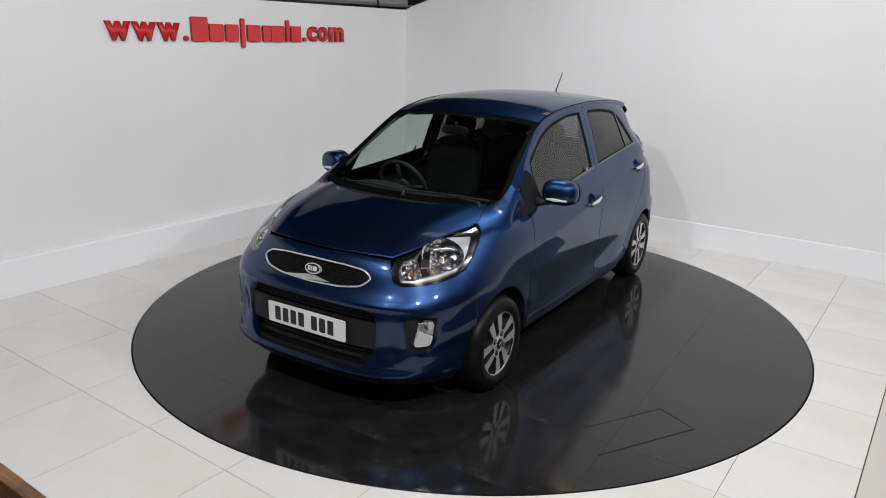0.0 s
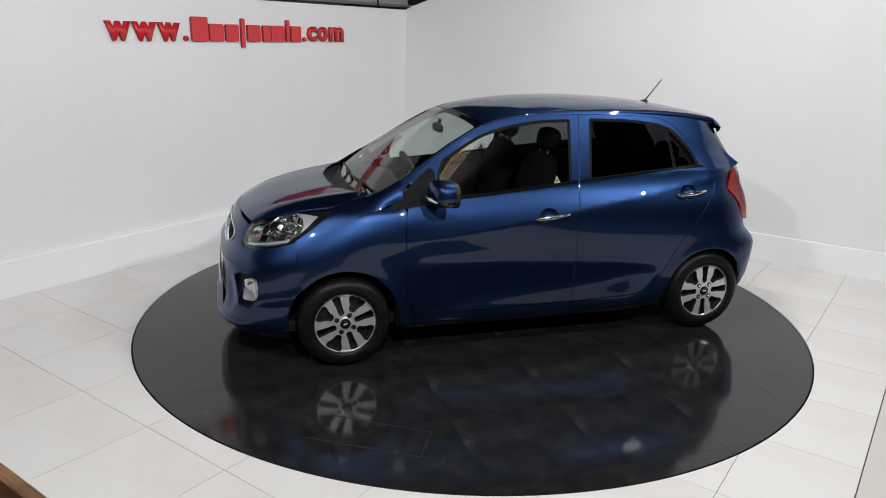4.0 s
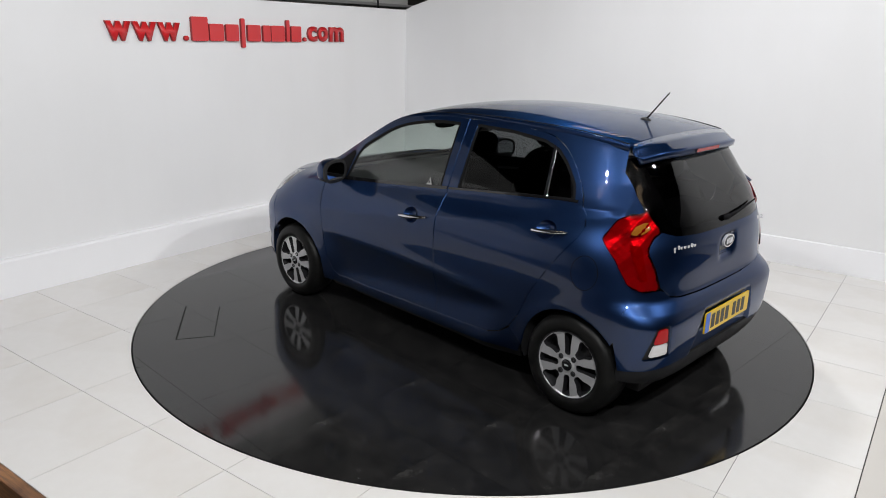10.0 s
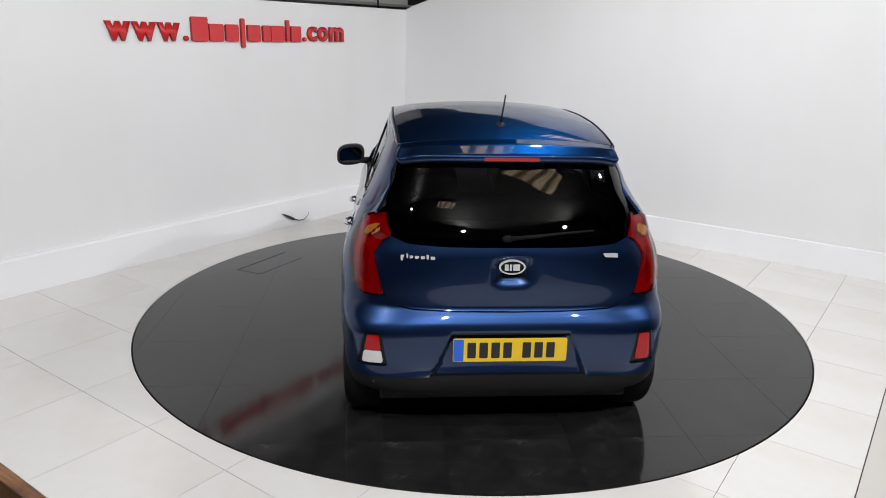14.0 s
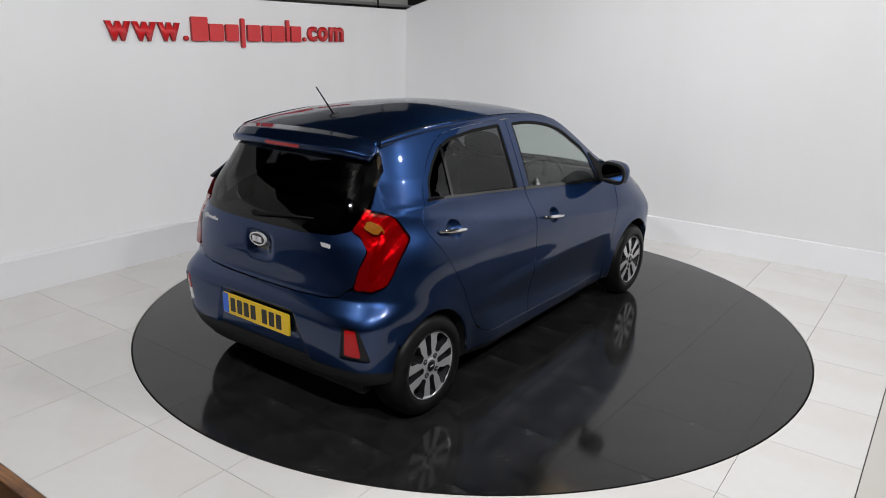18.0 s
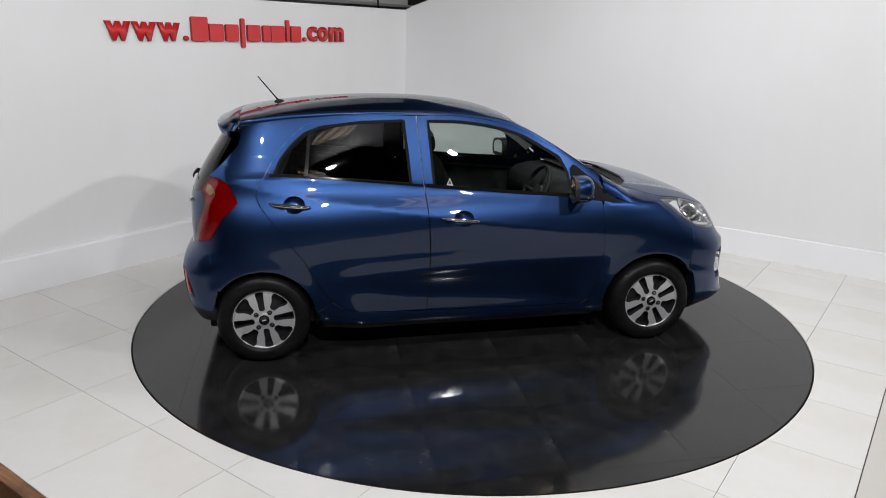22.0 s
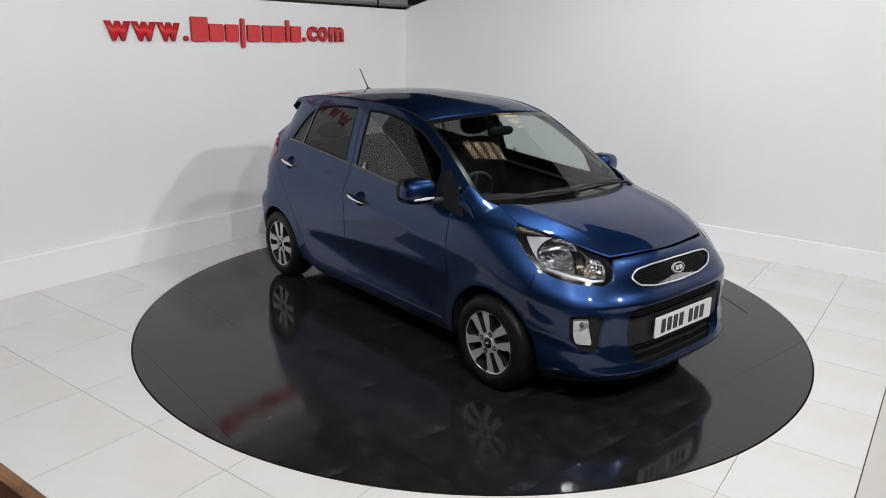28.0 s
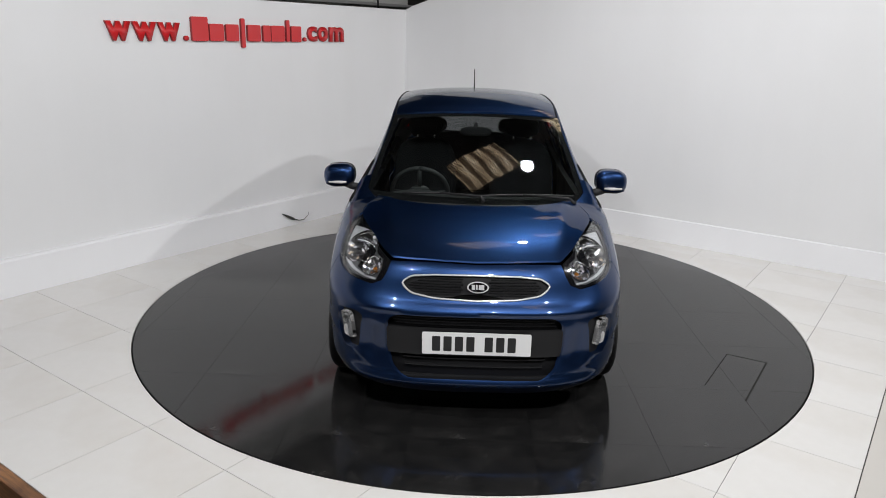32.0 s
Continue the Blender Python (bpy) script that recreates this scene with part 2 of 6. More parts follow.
def ring_faces(bm, inner, outer, z):
    a = [bm.verts.new((*p, z)) for p in inner]
    b = [bm.verts.new((*p, z)) for p in outer]
    n = len(a)
    for i in range(n):
        bm.faces.new((a[i], b[i], b[(i + 1) % n], a[(i + 1) % n]))


def to_square(ang):
    """Where a ray from the axis leaves the stage's outline."""
    c, s = math.cos(ang), math.sin(ang)
    k = min((U_EDGE / c if c > 0 else U_WALL / c) if abs(c) > 1e-9 else 1e9, (V_WALL / s if s > 0 else V_EDGE / s) if abs(s) > 1e-9 else 1e9)
    return c * k, s * k


angles = sorted([i * 2 * math.pi / 180 for i in range(180)] + [math.atan2(v, u) % (2 * math.pi) for u in (U_WALL, U_EDGE) for v in (V_WALL, V_EDGE)])
R_HOLE = R_TABLE + 0.003
ring_faces(bm, [(R_HOLE * math.cos(a), R_HOLE * math.sin(a)) for a in angles], [to_square(a) for a in angles], -0.004)
floor = tagged(in_room(ob_from("floor", bm, GROUT)), "cream polished tile floor with thin grey joints", "floor", kind="structure")


def floor_tiles():
    du, dv, gap = 0.594, 0.585, 0.0016
    us = [U_WALL + 0.072] + [0.3 + du * k for k in range(-4, 4) if U_WALL + 0.15 < 0.3 + du * k < U_EDGE - 0.1] + [U_EDGE]
    vs = [V_EDGE] + [-0.015 + dv * k for k in range(-5, 6) if V_EDGE + 0.1 < -0.015 + dv * k < V_WALL - 0.1] + [V_WALL - 0.03]
    whole = {}
    for i in range(len(us) - 1):
        for j in range(len(vs) - 1):
            lo, hi = Vector((us[i] + gap, vs[j] + gap)), Vector((us[i + 1] - gap, vs[j + 1] - gap))
            corners = [Vector((lo.x, lo.y)), Vector((hi.x, lo.y)), Vector((hi.x, hi.y)), Vector((lo.x, hi.y))]
            near = Vector((min(max(0, lo.x), hi.x), min(max(0, lo.y), hi.y))).length
            if max(c.length for c in corners) <= R_HOLE:
                continue
            if near >= R_HOLE:
                pts = corners
            else:
                # walk round the tile; where it dips into the circle follow the circle
                dense = []
                for k in range(4):
                    dense += [corners[k].lerp(corners[(k + 1) % 4], s / 60) for s in range(60)]
                keep = [p.length >= R_HOLE for p in dense]
                if True not in keep or False not in keep:
                    continue
                n = len(dense)
                start = next(k for k in range(n) if keep[k] and not keep[k - 1])
                run = []
                for k in range(n):
                    q = (start + k) % n
                    if not keep[q]:
                        break
                    run.append(dense[q])
                a0, a1 = math.atan2(run[-1].y, run[-1].x), math.atan2(run[0].y, run[0].x)
                d = (a1 - a0 + math.pi) % (2 * math.pi) - math.pi
                steps = 14
                arc = [Vector((R_HOLE * math.cos(a0 + d * s / steps), R_HOLE * math.sin(a0 + d * s / steps))) for s in range(steps + 1)]
                line = [p for k, p in enumerate(run) if any((p - c).length < 1e-6 for c in corners)]
                pts = line + arc
                if len(pts) < 3:
                    continue
            bm = bmesh.new()
            mid = sum(pts, Vector((0, 0))) / len(pts)
            prism(bm, [tuple(p - mid) for p in pts], -0.03, 0.0)
            bmesh.ops.recalc_face_normals(bm, faces=bm.faces)
            t = part("tile", bm, FLOOR_TILE, floor)
            t.location = (mid.x, mid.y, 0)


floor_tiles()

# wooden edging on the stage's front, low white kerb on its open side, dark hall floor below
bm = bmesh.new()
box(bm, (-9, V_EDGE - 0.062, -0.17), (U_EDGE, V_EDGE - 0.002, 0.004), bevel=0.008)
tagged(in_room(ob_from("stage_edging", bm, WOOD)), "scuffed brown varnished wooden edging of the stage", "edging", kind="structure")
bm = bmesh.new()
box(bm, (U_EDGE + 0.003, V_EDGE, -0.17), (U_EDGE + 0.9, V_WALL - 0.04, -0.006), bevel=0.003)
tagged(in_room(ob_from("stage_kerb", bm, wall_paint("grey_white_kerb_paint", (0.60, 0.575, 0.54)))), "worn off-white painted board beside the tiles", "kerb", kind="structure")
bm = bmesh.new()
box(bm, (-9, -9, -0.35), (9, 9, -0.17))
tagged(in_room(ob_from("ground", bm, HALL_FLOOR)), "dark concrete floor of the hall", "floor", kind="structure")

# the hall round the stage
for name, lo, hi in (("wall_hall_north", (-9, 9, -0.2), (9, 9.2, CEIL)), ("wall_hall_south", (-9, -9.2, -0.2), (9, -9, CEIL)),
                     ("wall_hall_east", (9, -9, -0.2), (9.2, 9, CEIL)), ("wall_hall_west", (-9.2, -9, -0.2), (-9, 9, CEIL))):
    bm = bmesh.new()
    box(bm, lo, hi)
    tagged(in_room(ob_from(name, bm, HALL_DARK)), "dark clad wall of the hall", "wall", kind="structure")
bm = bmesh.new()
box(bm, (-9.2, -9.2, CEIL), (9.2, 9.2, CEIL + 0.2))
tagged(in_room(ob_from("ceiling", bm, HALL_DARK)), "dark ceiling of the hall", "ceiling", kind="structure")


# ---- lettering ----
def letters():
    """Raised red letters; the proprietor's name is a row of plain blocks of the letters' sizes."""
    face = Matrix(((0, 0, 1, U_WALL), (1, 0, 0, 0), (0, 1, 0, 0), (0, 0, 0, 1)))
    base, xh = 1.772, 0.142
    sign = tagged(new("wall_sign"), "raised red acrylic letters on the white wall", "sign")
    sign.matrix_world = ROOM @ face

    def glyph(ch, v0, v1, lo, hi):
        cu = bpy.data.curves.new("glyph", "FONT")
        cu.body, cu.size, cu.extrude, cu.offset, cu.resolution_u = ch, 0.3, 0.0, 0.011, 3
        tmp = bpy.data.objects.new("glyph", cu)
        me = bpy.data.meshes.new_from_object(tmp)
        bpy.data.objects.remove(tmp)
        xs, ys = [v.co.x for v in me.vertices], [v.co.y for v in me.vertices]
        bm = bmesh.new()
        bm.from_mesh(me)
        bpy.data.meshes.remove(me)
        for v in bm.verts:
            v.co = ((v.co.x - min(xs)) / (max(xs) - min(xs)) * (v1 - v0) + v0, (v.co.y - min(ys)) / (max(ys) - min(ys)) * (hi - lo) + lo, 0.03)
        solid(bm)
        part("letter", bm, [RED_ACRYLIC, RED_EDGE], sign)

    def solid(bm):
        bmesh.ops.remove_doubles(bm, verts=bm.verts, dist=0.0002)
        ret = bmesh.ops.extrude_face_region(bm, geom=list(bm.faces))
        bmesh.ops.translate(bm, vec=(0, 0, -0.026), verts=[g for g in ret["geom"] if isinstance(g, bmesh.types.BMVert)])
        bmesh.ops.recalc_face_normals(bm, faces=bm.faces)
        for f in bm.faces:
            f.material_index = 0 if f.normal.z > 0.5 else 1

    def block(v0, v1, lo, hi, r=0.014):
        bm = bmesh.new()
        out = []
        for cx, cy, a in ((v1 - r, hi - r, 0), (v0 + r, hi - r, 90), (v0 + r, lo + r, 180), (v1 - r, lo + r, 270)):
            out += [(cx + r * math.cos(radians(a + k * 30)), cy + r * math.sin(radians(a + k * 30))) for k in range(4)]
        bm.faces.new([bm.verts.new((x, y, 0.03)) for x, y in out])
        solid(bm)
        part("letter", bm, [RED_ACRYLIC, RED_EDGE], sign)

    return glyph, block, base, xh


glyph, block, BASE, XH = letters()


# ---- hall fittings that show in reflections and over the low wall ----
def hanging_lamp(x, y, z, r):
    lamp = tagged(new("hanging_lamp"), "small round black floodlight hanging from the ceiling", "lamp", group="hanging lamps of the hall")
    lamp.matrix_world = pose(x, y, z)
    tilt = look((0, 0, 0), (0, 0, -1) if z < 3.5 else Vector((-0.6, 1.6, 1.3)) - Vector((x, y, z)))
    bm = bmesh.new()
    rings = [(r * 1.02, 0.004), (r * 1.12, -0.004), (r * 1.05, 0.05), (r * 0.5, 0.13), (0.03, 0.16)]
    n = 24
    rows = [[bm.verts.new(tilt @ Vector((a * math.cos(2 * math.pi * k / n), a * math.sin(2 * math.pi * k / n), h))) for a, h in rings] for k in range(n)]
    for k in range(n):
        for i in range(len(rings) - 1):
            bm.faces.new((rows[k][i], rows[(k + 1) % n][i], rows[(k + 1) % n][i + 1], rows[k][i + 1]))
    part("shade", bm, BLACK_STEEL, lamp, "black metal shade", smooth=True)
    bm = bmesh.new()
    tube(bm, [tilt @ Vector((0, 0, 0.15)), (0, 0, 0.24), (0, 0, CEIL - z)], 0.008, 8)
    part("cord", bm, CABLE, lamp)


for lx, ly, lz, watts, lr in LAMPS:
    hanging_lamp(lx, ly, lz, lr)


def rooflight_sheet():
    m = material("weathered_rooflight_sheet", (0.2, 0.15, 0.1), 0.6)
    grain = noise_tex(m, 9, 6, 0.7, (1, 0.35, 1))
    tc = m.node_tree.nodes.new("ShaderNodeTexCoord")
    wave = node(m, "ShaderNodeTexWave", Scale=1.6, Distortion=1.5, Detail=2.0)
    link(m, tc.outputs["Object"], wave.inputs["Vector"])
    c = ramp(m, grain.outputs["Fac"], [(0.3, (0.06, 0.035, 0.02)), (0.5, (0.42, 0.31, 0.20)), (0.7, (0.85, 0.74, 0.58))])
    w = ramp(m, wave.outputs["Fac"], [(0.15, (0.12, 0.10, 0.08)), (0.6, (1, 1, 1))])
    tone = mix(m, 1.0, c.outputs["Color"], w.outputs["Color"], "MULTIPLY")
    link(m, tone, bsdf(m).inputs["Emission Color"])
    bsdf(m).inputs["Emission Strength"].default_value = 5.0
    return m


ROOFLIGHT = rooflight_sheet()
for name, x, y, sx, sy, turn in (("rooflight_1", 0.18, 0.36, 0.90, 0.62, 40), ("rooflight_2", 1.42, 1.76, 0.7, 0.45, 40), ("rooflight_3", 1.6, 3.75, 1.0, 0.5, -30),
                                 ("rooflight_4", 1.30, -3.40, 0.75, 0.42, -25), ("rooflight_5", -0.08, -4.28, 0.62, 0.32, -10), ("rooflight_6", -1.85, -2.90, 0.5, 0.25, -30)):
    bm = bmesh.new()
    box(bm, (-sx / 2, -sy / 2, 0), (sx / 2, sy / 2, 0.03))
    ob = tagged(ob_from(name, bm, ROOFLIGHT), "weathered brownish translucent rooflight in the ceiling", "rooflight", kind="structure")
    ob.matrix_world = pose(x, y, CEIL - 0.032, 0, 0, turn)

# pale beam and boarding behind the low wall, and a drop cable
bm = bmesh.new()
box(bm, (U_WALL - 0.75, -6.0, 2.02), (U_WALL - 0.60, 3.4, 3.0))
tagged(in_room(ob_from("wall_behind", bm, CEIL_GREY)), "pale grey boarding behind the low wall", "wall", kind="structure")
bm = bmesh.new()
box(bm, (U_WALL - 0.58, -6.0, 2.185), (U_WALL - 0.50, 3.4, 2.215), bevel=0.004)
tagged(in_room(ob_from("conduit_rail", bm, material("mid_grey_rail_paint", (0.22, 0.22, 0.22), 0.5))), "grey conduit rail behind the low wall", "rail")
bm = bmesh.new()
tube(bm, [(U_WALL - 0.02, 2.17, 2.125), (U_WALL - 0.03, 2.172, 2.25), (U_WALL - 0.03, 2.175, CEIL)], 0.011, 8)
tagged(in_room(ob_from("drop_cable", bm, CABLE, smooth=True)), "black cable hanging behind the low wall", "cable")

# loose cable end by the plinth
bm = bmesh.new()
tube(bm, [(U_WALL + 0.078, 0.605, 0.144), (U_WALL + 0.080, 0.65, 0.118), (U_WALL + 0.088, 0.713, 0.083), (U_WALL + 0.09, 0.76, 0.060)], [0.003, 0.010, 0.015, 0.008], 8)
tube(bm, [(U_WALL + 0.09, 0.75, 0.064), (U_WALL + 0.10, 0.80, 0.046), (U_WALL + 0.10, 0.87, 0.042), (U_WALL + 0.085, 0.943, 0.075), (U_WALL + 0.08, 0.955, 0.10)], [0.007, 0.005, 0.0035, 0.0025, 0.002], 6)
tagged(in_room(ob_from("loose_cable", bm, CABLE, smooth=True)), "short loose black cable end by the white plinth", "cable")

for ch, v0, v1 in (("w", -0.985, -0.78), ("w", -0.765, -0.56), ("w", -0.545, -0.345)):
    glyph(ch, v0, v1, BASE - 0.004, BASE + XH)
glyph(".", -0.312, -0.268, BASE, BASE + 0.042)
for v0, v1, lo, hi in ((-0.235, -0.075, 0, 0.195), (-0.06, 0.085, 0, XH), (0.11, 0.245, 0, XH), (0.275, 0.315, -0.055, 0.195), (0.345, 0.49, 0, XH), (0.52, 0.605, 0, XH), (0.615, 0.775, 0, XH), (0.80, 0.84, 0, 0.195), (0.86, 0.985, 0, XH)):
    block(v0, v1, BASE + lo, BASE + hi)
glyph(".", 1.015, 1.055, BASE + 0.004, BASE + 0.042)
for ch, v0, v1 in (("c", 1.075, 1.20), ("o", 1.215, 1.35), ("m", 1.375, 1.575)):
    glyph(ch, v0, v1, BASE + 0.004, BASE + XH + 0.004)
# ---- turntable ----
HEADING, RATE = -119.64, -10.292
turntable = tagged(new("turntable"), "round polished black tiled turntable flush with the floor", "turntable")


def turntable_parts():
    r = R_TABLE - 0.003
    bm = bmesh.new()
    cylinder(bm, r - 0.003, -0.12, -0.0012, n=160)
    part("grout_bed", bm, BLACK_GROUT, turntable)
    bm = bmesh.new()
    n = 180
    prof = [(r - 0.004, -0.12), (r, -0.12), (r, -0.001), (r - 0.001, 0.0), (r - 0.003, 0.0), (r - 0.004, -0.001)]
    rings = [[bm.verts.new((a * math.cos(k * 2 * math.pi / n), a * math.sin(k * 2 * math.pi / n), z)) for a, z in prof] for k in range(n)]
    for k in range(n):
        for i in range(len(prof)):
            j = (i + 1) % len(prof)
            bm.faces.new((rings[k][i], rings[(k + 1) % n][i], rings[(k + 1) % n][j], rings[k][j]))
    bmesh.ops.recalc_face_normals(bm, faces=bm.faces)
    part("rim", bm, BLACK_STEEL, turntable, "thin black steel rim")
    # tiles cut to the circle
    rr, sx, sy, gap = r - 0.005, 0.598, 0.595, 0.0007
    xs, ys = [sx * k for k in range(-4, 5)], [sy * (k + 0.5) for k in range(-5, 5)]
    square = None
    for i in range(len(xs) - 1):
        for j in range(len(ys) - 1):
            lo, hi = Vector((xs[i] + gap, ys[j] + gap)), Vector((xs[i + 1] - gap, ys[j + 1] - gap))
            c = [Vector((lo.x, lo.y)), Vector((hi.x, lo.y)), Vector((hi.x, hi.y)), Vector((lo.x, hi.y))]
            near = Vector((min(max(0, lo.x), hi.x), min(max(0, lo.y), hi.y))).length
            if near >= rr - 0.01:
                continue
            mid = (lo + hi) / 2
            if max(q.length for q in c) <= rr:
                if square is None:
                    bm = bmesh.new()
                    prism(bm, [tuple(q - mid) for q in c], -0.03, 0.0)
                    ob = part("tile", bm, BLACK_TILE, turntable)
                    square = ob.data
                else:
                    ob = new("tile", square)
                    ob.parent = turntable
            else:
                dense = []
                for k in range(4):
                    dense += [c[k].lerp(c[(k + 1) % 4], s / 40) for s in range(40)]
                pts = [q if q.length <= rr else q.normalized() * rr for k, q in enumerate(dense) if q.length > rr or k % 40 == 0 or dense[k - 1].length > rr or dense[(k + 1) % 160].length > rr]
                clean = []
                for q in pts:
                    inside = lo.x - 1e-4 <= q.x <= hi.x + 1e-4 and lo.y - 1e-4 <= q.y <= hi.y + 1e-4
                    if inside and (not clean or (q - clean[-1]).length > 0.004):
                        clean.append(q)
                if len(clean) < 3:
                    continue
                bm = bmesh.new()
                prism(bm, [tuple(q - mid) for q in clean], -0.03, 0.0)
                bmesh.ops.recalc_face_normals(bm, faces=bm.faces)
                ob = part("tile", bm, BLACK_TILE, turntable)
            ob.location = (mid.x, mid.y, 0)
    # service hatch cut into the tiles
    q = [Vector((1.317, 1.487)), Vector((0.825, 1.795)), Vector((0.717, 1.596)), Vector((1.150, 1.322))]
    bm = bmesh.new()
    for a, b, w in ((q[0], q[1], 0.005), (q[1], q[2], 0.003), (q[2], q[3], 0.003)):
        d = (b - a).normalized()
        s = Vector((-d.y, d.x)) * w
        prism(bm, [tuple(a - s), tuple(b - s), tuple(b + s), tuple(a + s)], -0.002, 0.0008)
    bmesh.ops.recalc_face_normals(bm, faces=bm.faces)
    part("hatch_joint", bm, HATCH_LINE, turntable, "thin dark outline of a service hatch")


turntable_parts()
# ---- the car's outer form ----
def curve(*pts):
    """A smooth function through (x, y) pairs."""
    xs, ys = np.array([p[0] for p in pts], float), np.array([p[1] for p in pts], float)
    h = np.diff(xs)
    s = np.diff(ys) / h
    m = np.empty(len(xs))
    m[0], m[-1] = s[0], s[-1]
    for i in range(1, len(xs) - 1):
        m[i] = 0 if s[i - 1] * s[i] <= 0 else 3 * (h[i - 1] + h[i]) / ((2 * h[i] + h[i - 1]) / s[i - 1] + (h[i] + 2 * h[i - 1]) / s[i])

    def f(x):
        x = np.clip(np.asarray(x, float), xs[0], xs[-1])
        i = np.clip(np.searchsorted(xs, x, side="right") - 1, 0, len(xs) - 2)
        t = (x - xs[i]) / h[i]
        return ((1 + 2 * t) * (1 - t) ** 2 * ys[i] + t * (1 - t) ** 2 * h[i] * m[i] + t * t * (3 - 2 * t) * ys[i + 1] + t * t * (t - 1) * h[i] * m[i + 1])

    return f


def spline(*pts):
    """A curve through (x, y) pairs whose bend changes smoothly."""
    xs, ys = np.array([p[0] for p in pts], float), np.array([p[1] for p in pts], float)
    n, h = len(xs), np.diff(xs)
    a, r = np.eye(n), np.zeros(n)
    for i in range(1, n - 1):
        a[i, i - 1:i + 2] = h[i - 1], 2 * (h[i - 1] + h[i]), h[i]
        r[i] = 6 * ((ys[i + 1] - ys[i]) / h[i] - (ys[i] - ys[i - 1]) / h[i - 1])
    m = np.linalg.solve(a, r)

    def f(x):
        x = np.clip(np.asarray(x, float), xs[0], xs[-1])
        i = np.clip(np.searchsorted(xs, x, side="right") - 1, 0, n - 2)
        p, q = xs[i + 1] - x, x - xs[i]
        return (m[i] * p ** 3 + m[i + 1] * q ** 3) / (6 * h[i]) + (ys[i] / h[i] - m[i] * h[i] / 6) * p + (ys[i + 1] / h[i] - m[i + 1] * h[i] / 6) * q

    return f


XF, XR = 1.005, -1.380                  # axles
AXLE = 0.268
# half width by height (lower body), nose and tail on the centre line by height
W_LOW = spline((0.14, 0.694), (0.20, 0.735), (0.30, 0.759), (0.42, 0.769), (0.55, 0.778), (0.66, 0.785), (0.75, 0.785), (0.84, 0.774), (0.91, 0.748), (0.97, 0.716), (1.03, 0.694), (1.10, 0.679))
NOSE = curve((0.14, 1.60), (0.19, 1.675), (0.24, 1.700), (0.30, 1.695), (0.40, 1.672), (0.52, 1.672), (0.58, 1.660), (0.66, 1.622), (0.74, 1.595), (0.785, 1.570), (0.83, 1.505), (0.87, 1.425), (0.905, 1.320), (0.935, 1.190), (0.958, 1.040), (0.972, 0.920), (0.985, 0.72), (1.02, 0.5))
TAIL = curve((0.20, -1.755), (0.28, -1.802), (0.36, -1.824), (0.46, -1.838), (0.55, -1.842), (0.60, -1.835), (0.64, -1.815), (0.68, -1.792), (0.80, -1.800), (0.90, -1.799), (0.97, -1.785), (1.10, -1.717), (1.22, -1.640), (1.30, -1.586), (1.36, -1.545), (1.42, -1.50))
N_FRONT = curve((0.15, 3.0), (0.28, 3.4), (0.58, 3.4), (0.70, 3.0), (0.84, 2.75), (0.95, 2.8))
N_REAR = curve((0.20, 5.0), (0.34, 7.0), (0.55, 7.0), (0.66, 4.6), (0.80, 3.8), (0.98, 3.5), (1.10, 4.2), (1.25, 4.6))
BELT = curve((-1.9, 1.02), (-1.60, 1.045), (-1.33, 1.072), (-0.87, 1.042), (-0.44, 1.004), (0.10, 0.958), (0.43, 0.933), (0.63, 0.912), (0.74, 0.895), (0.80, 0.89))
RAIL = curve((-1.62, 1.315), (-1.50, 1.345), (-1.364, 1.366), (-1.185, 1.388), (-0.862, 1.410), (-0.49, 1.422), (-0.277, 1.420), (-0.049, 1.396), (0.142, 1.350), (0.33, 1.255), (0.50, 1.150), (0.65, 1.058), (0.78, 0.985), (0.84, 0.95))
W_RAIL = curve((-1.60, 0.508), (-1.30, 0.526), (-0.80, 0.545), (-0.30, 0.546), (0.142, 0.535), (0.33, 0.558), (0.50, 0.592), (0.65, 0.622), (0.78, 0.650))
LEAN_X = np.array([-1.60, -1.45, -1.30, -1.05, -0.80, -0.55, -0.30, -0.08, 0.142, 0.33, 0.50, 0.65, 0.78])
CREASE = curve((-1.60, 1.06), (-1.30, 1.000), (-0.87, 0.928), (-0.43, 0.858), (-0.14, 0.815), (0.25, 0.762), (0.62, 0.728), (1.0, 0.72))
PLANFORM = curve((-1.9, 0.968), (-1.38, 1.006), (-0.9, 0.998), (-0.2, 0.992), (0.5, 0.994), (1.0, 1.004), (1.5, 1.0))
WAIST = np.polyfit(LEAN_X, W_LOW(BELT(LEAN_X)) * PLANFORM(LEAN_X), 4)      # half width at the belt
LEAN = np.polyfit(LEAN_X, (np.polyval(WAIST, LEAN_X) - W_RAIL(LEAN_X)) / (RAIL(LEAN_X) - BELT(LEAN_X)) / (0.85 + 0.4 * (RAIL(LEAN_X) - BELT(LEAN_X))), 5)      # how fast the glasshouse draws in
XC_F = curve((0.20, 0.92), (0.62, 0.92), (0.84, 0.55), (1.00, 0.50))     # where the nose begins to draw in
XC_R = -1.2
FACET_TOP = curve((-1.05, 0.478), (-0.83, 0.500), (-0.31, 0.536), (0.14, 0.562), (0.48, 0.570), (0.75, 0.572))      # scooped lower doors
FACET_LOW = curve((-1.05, 0.455), (-0.86, 0.430), (-0.50, 0.385), (-0.05, 0.362), (0.23, 0.340), (0.44, 0.300), (0.75, 0.270))
PC_F, PC_R = 0.75, -1.0                 # from here angles round the nose and tail are counted


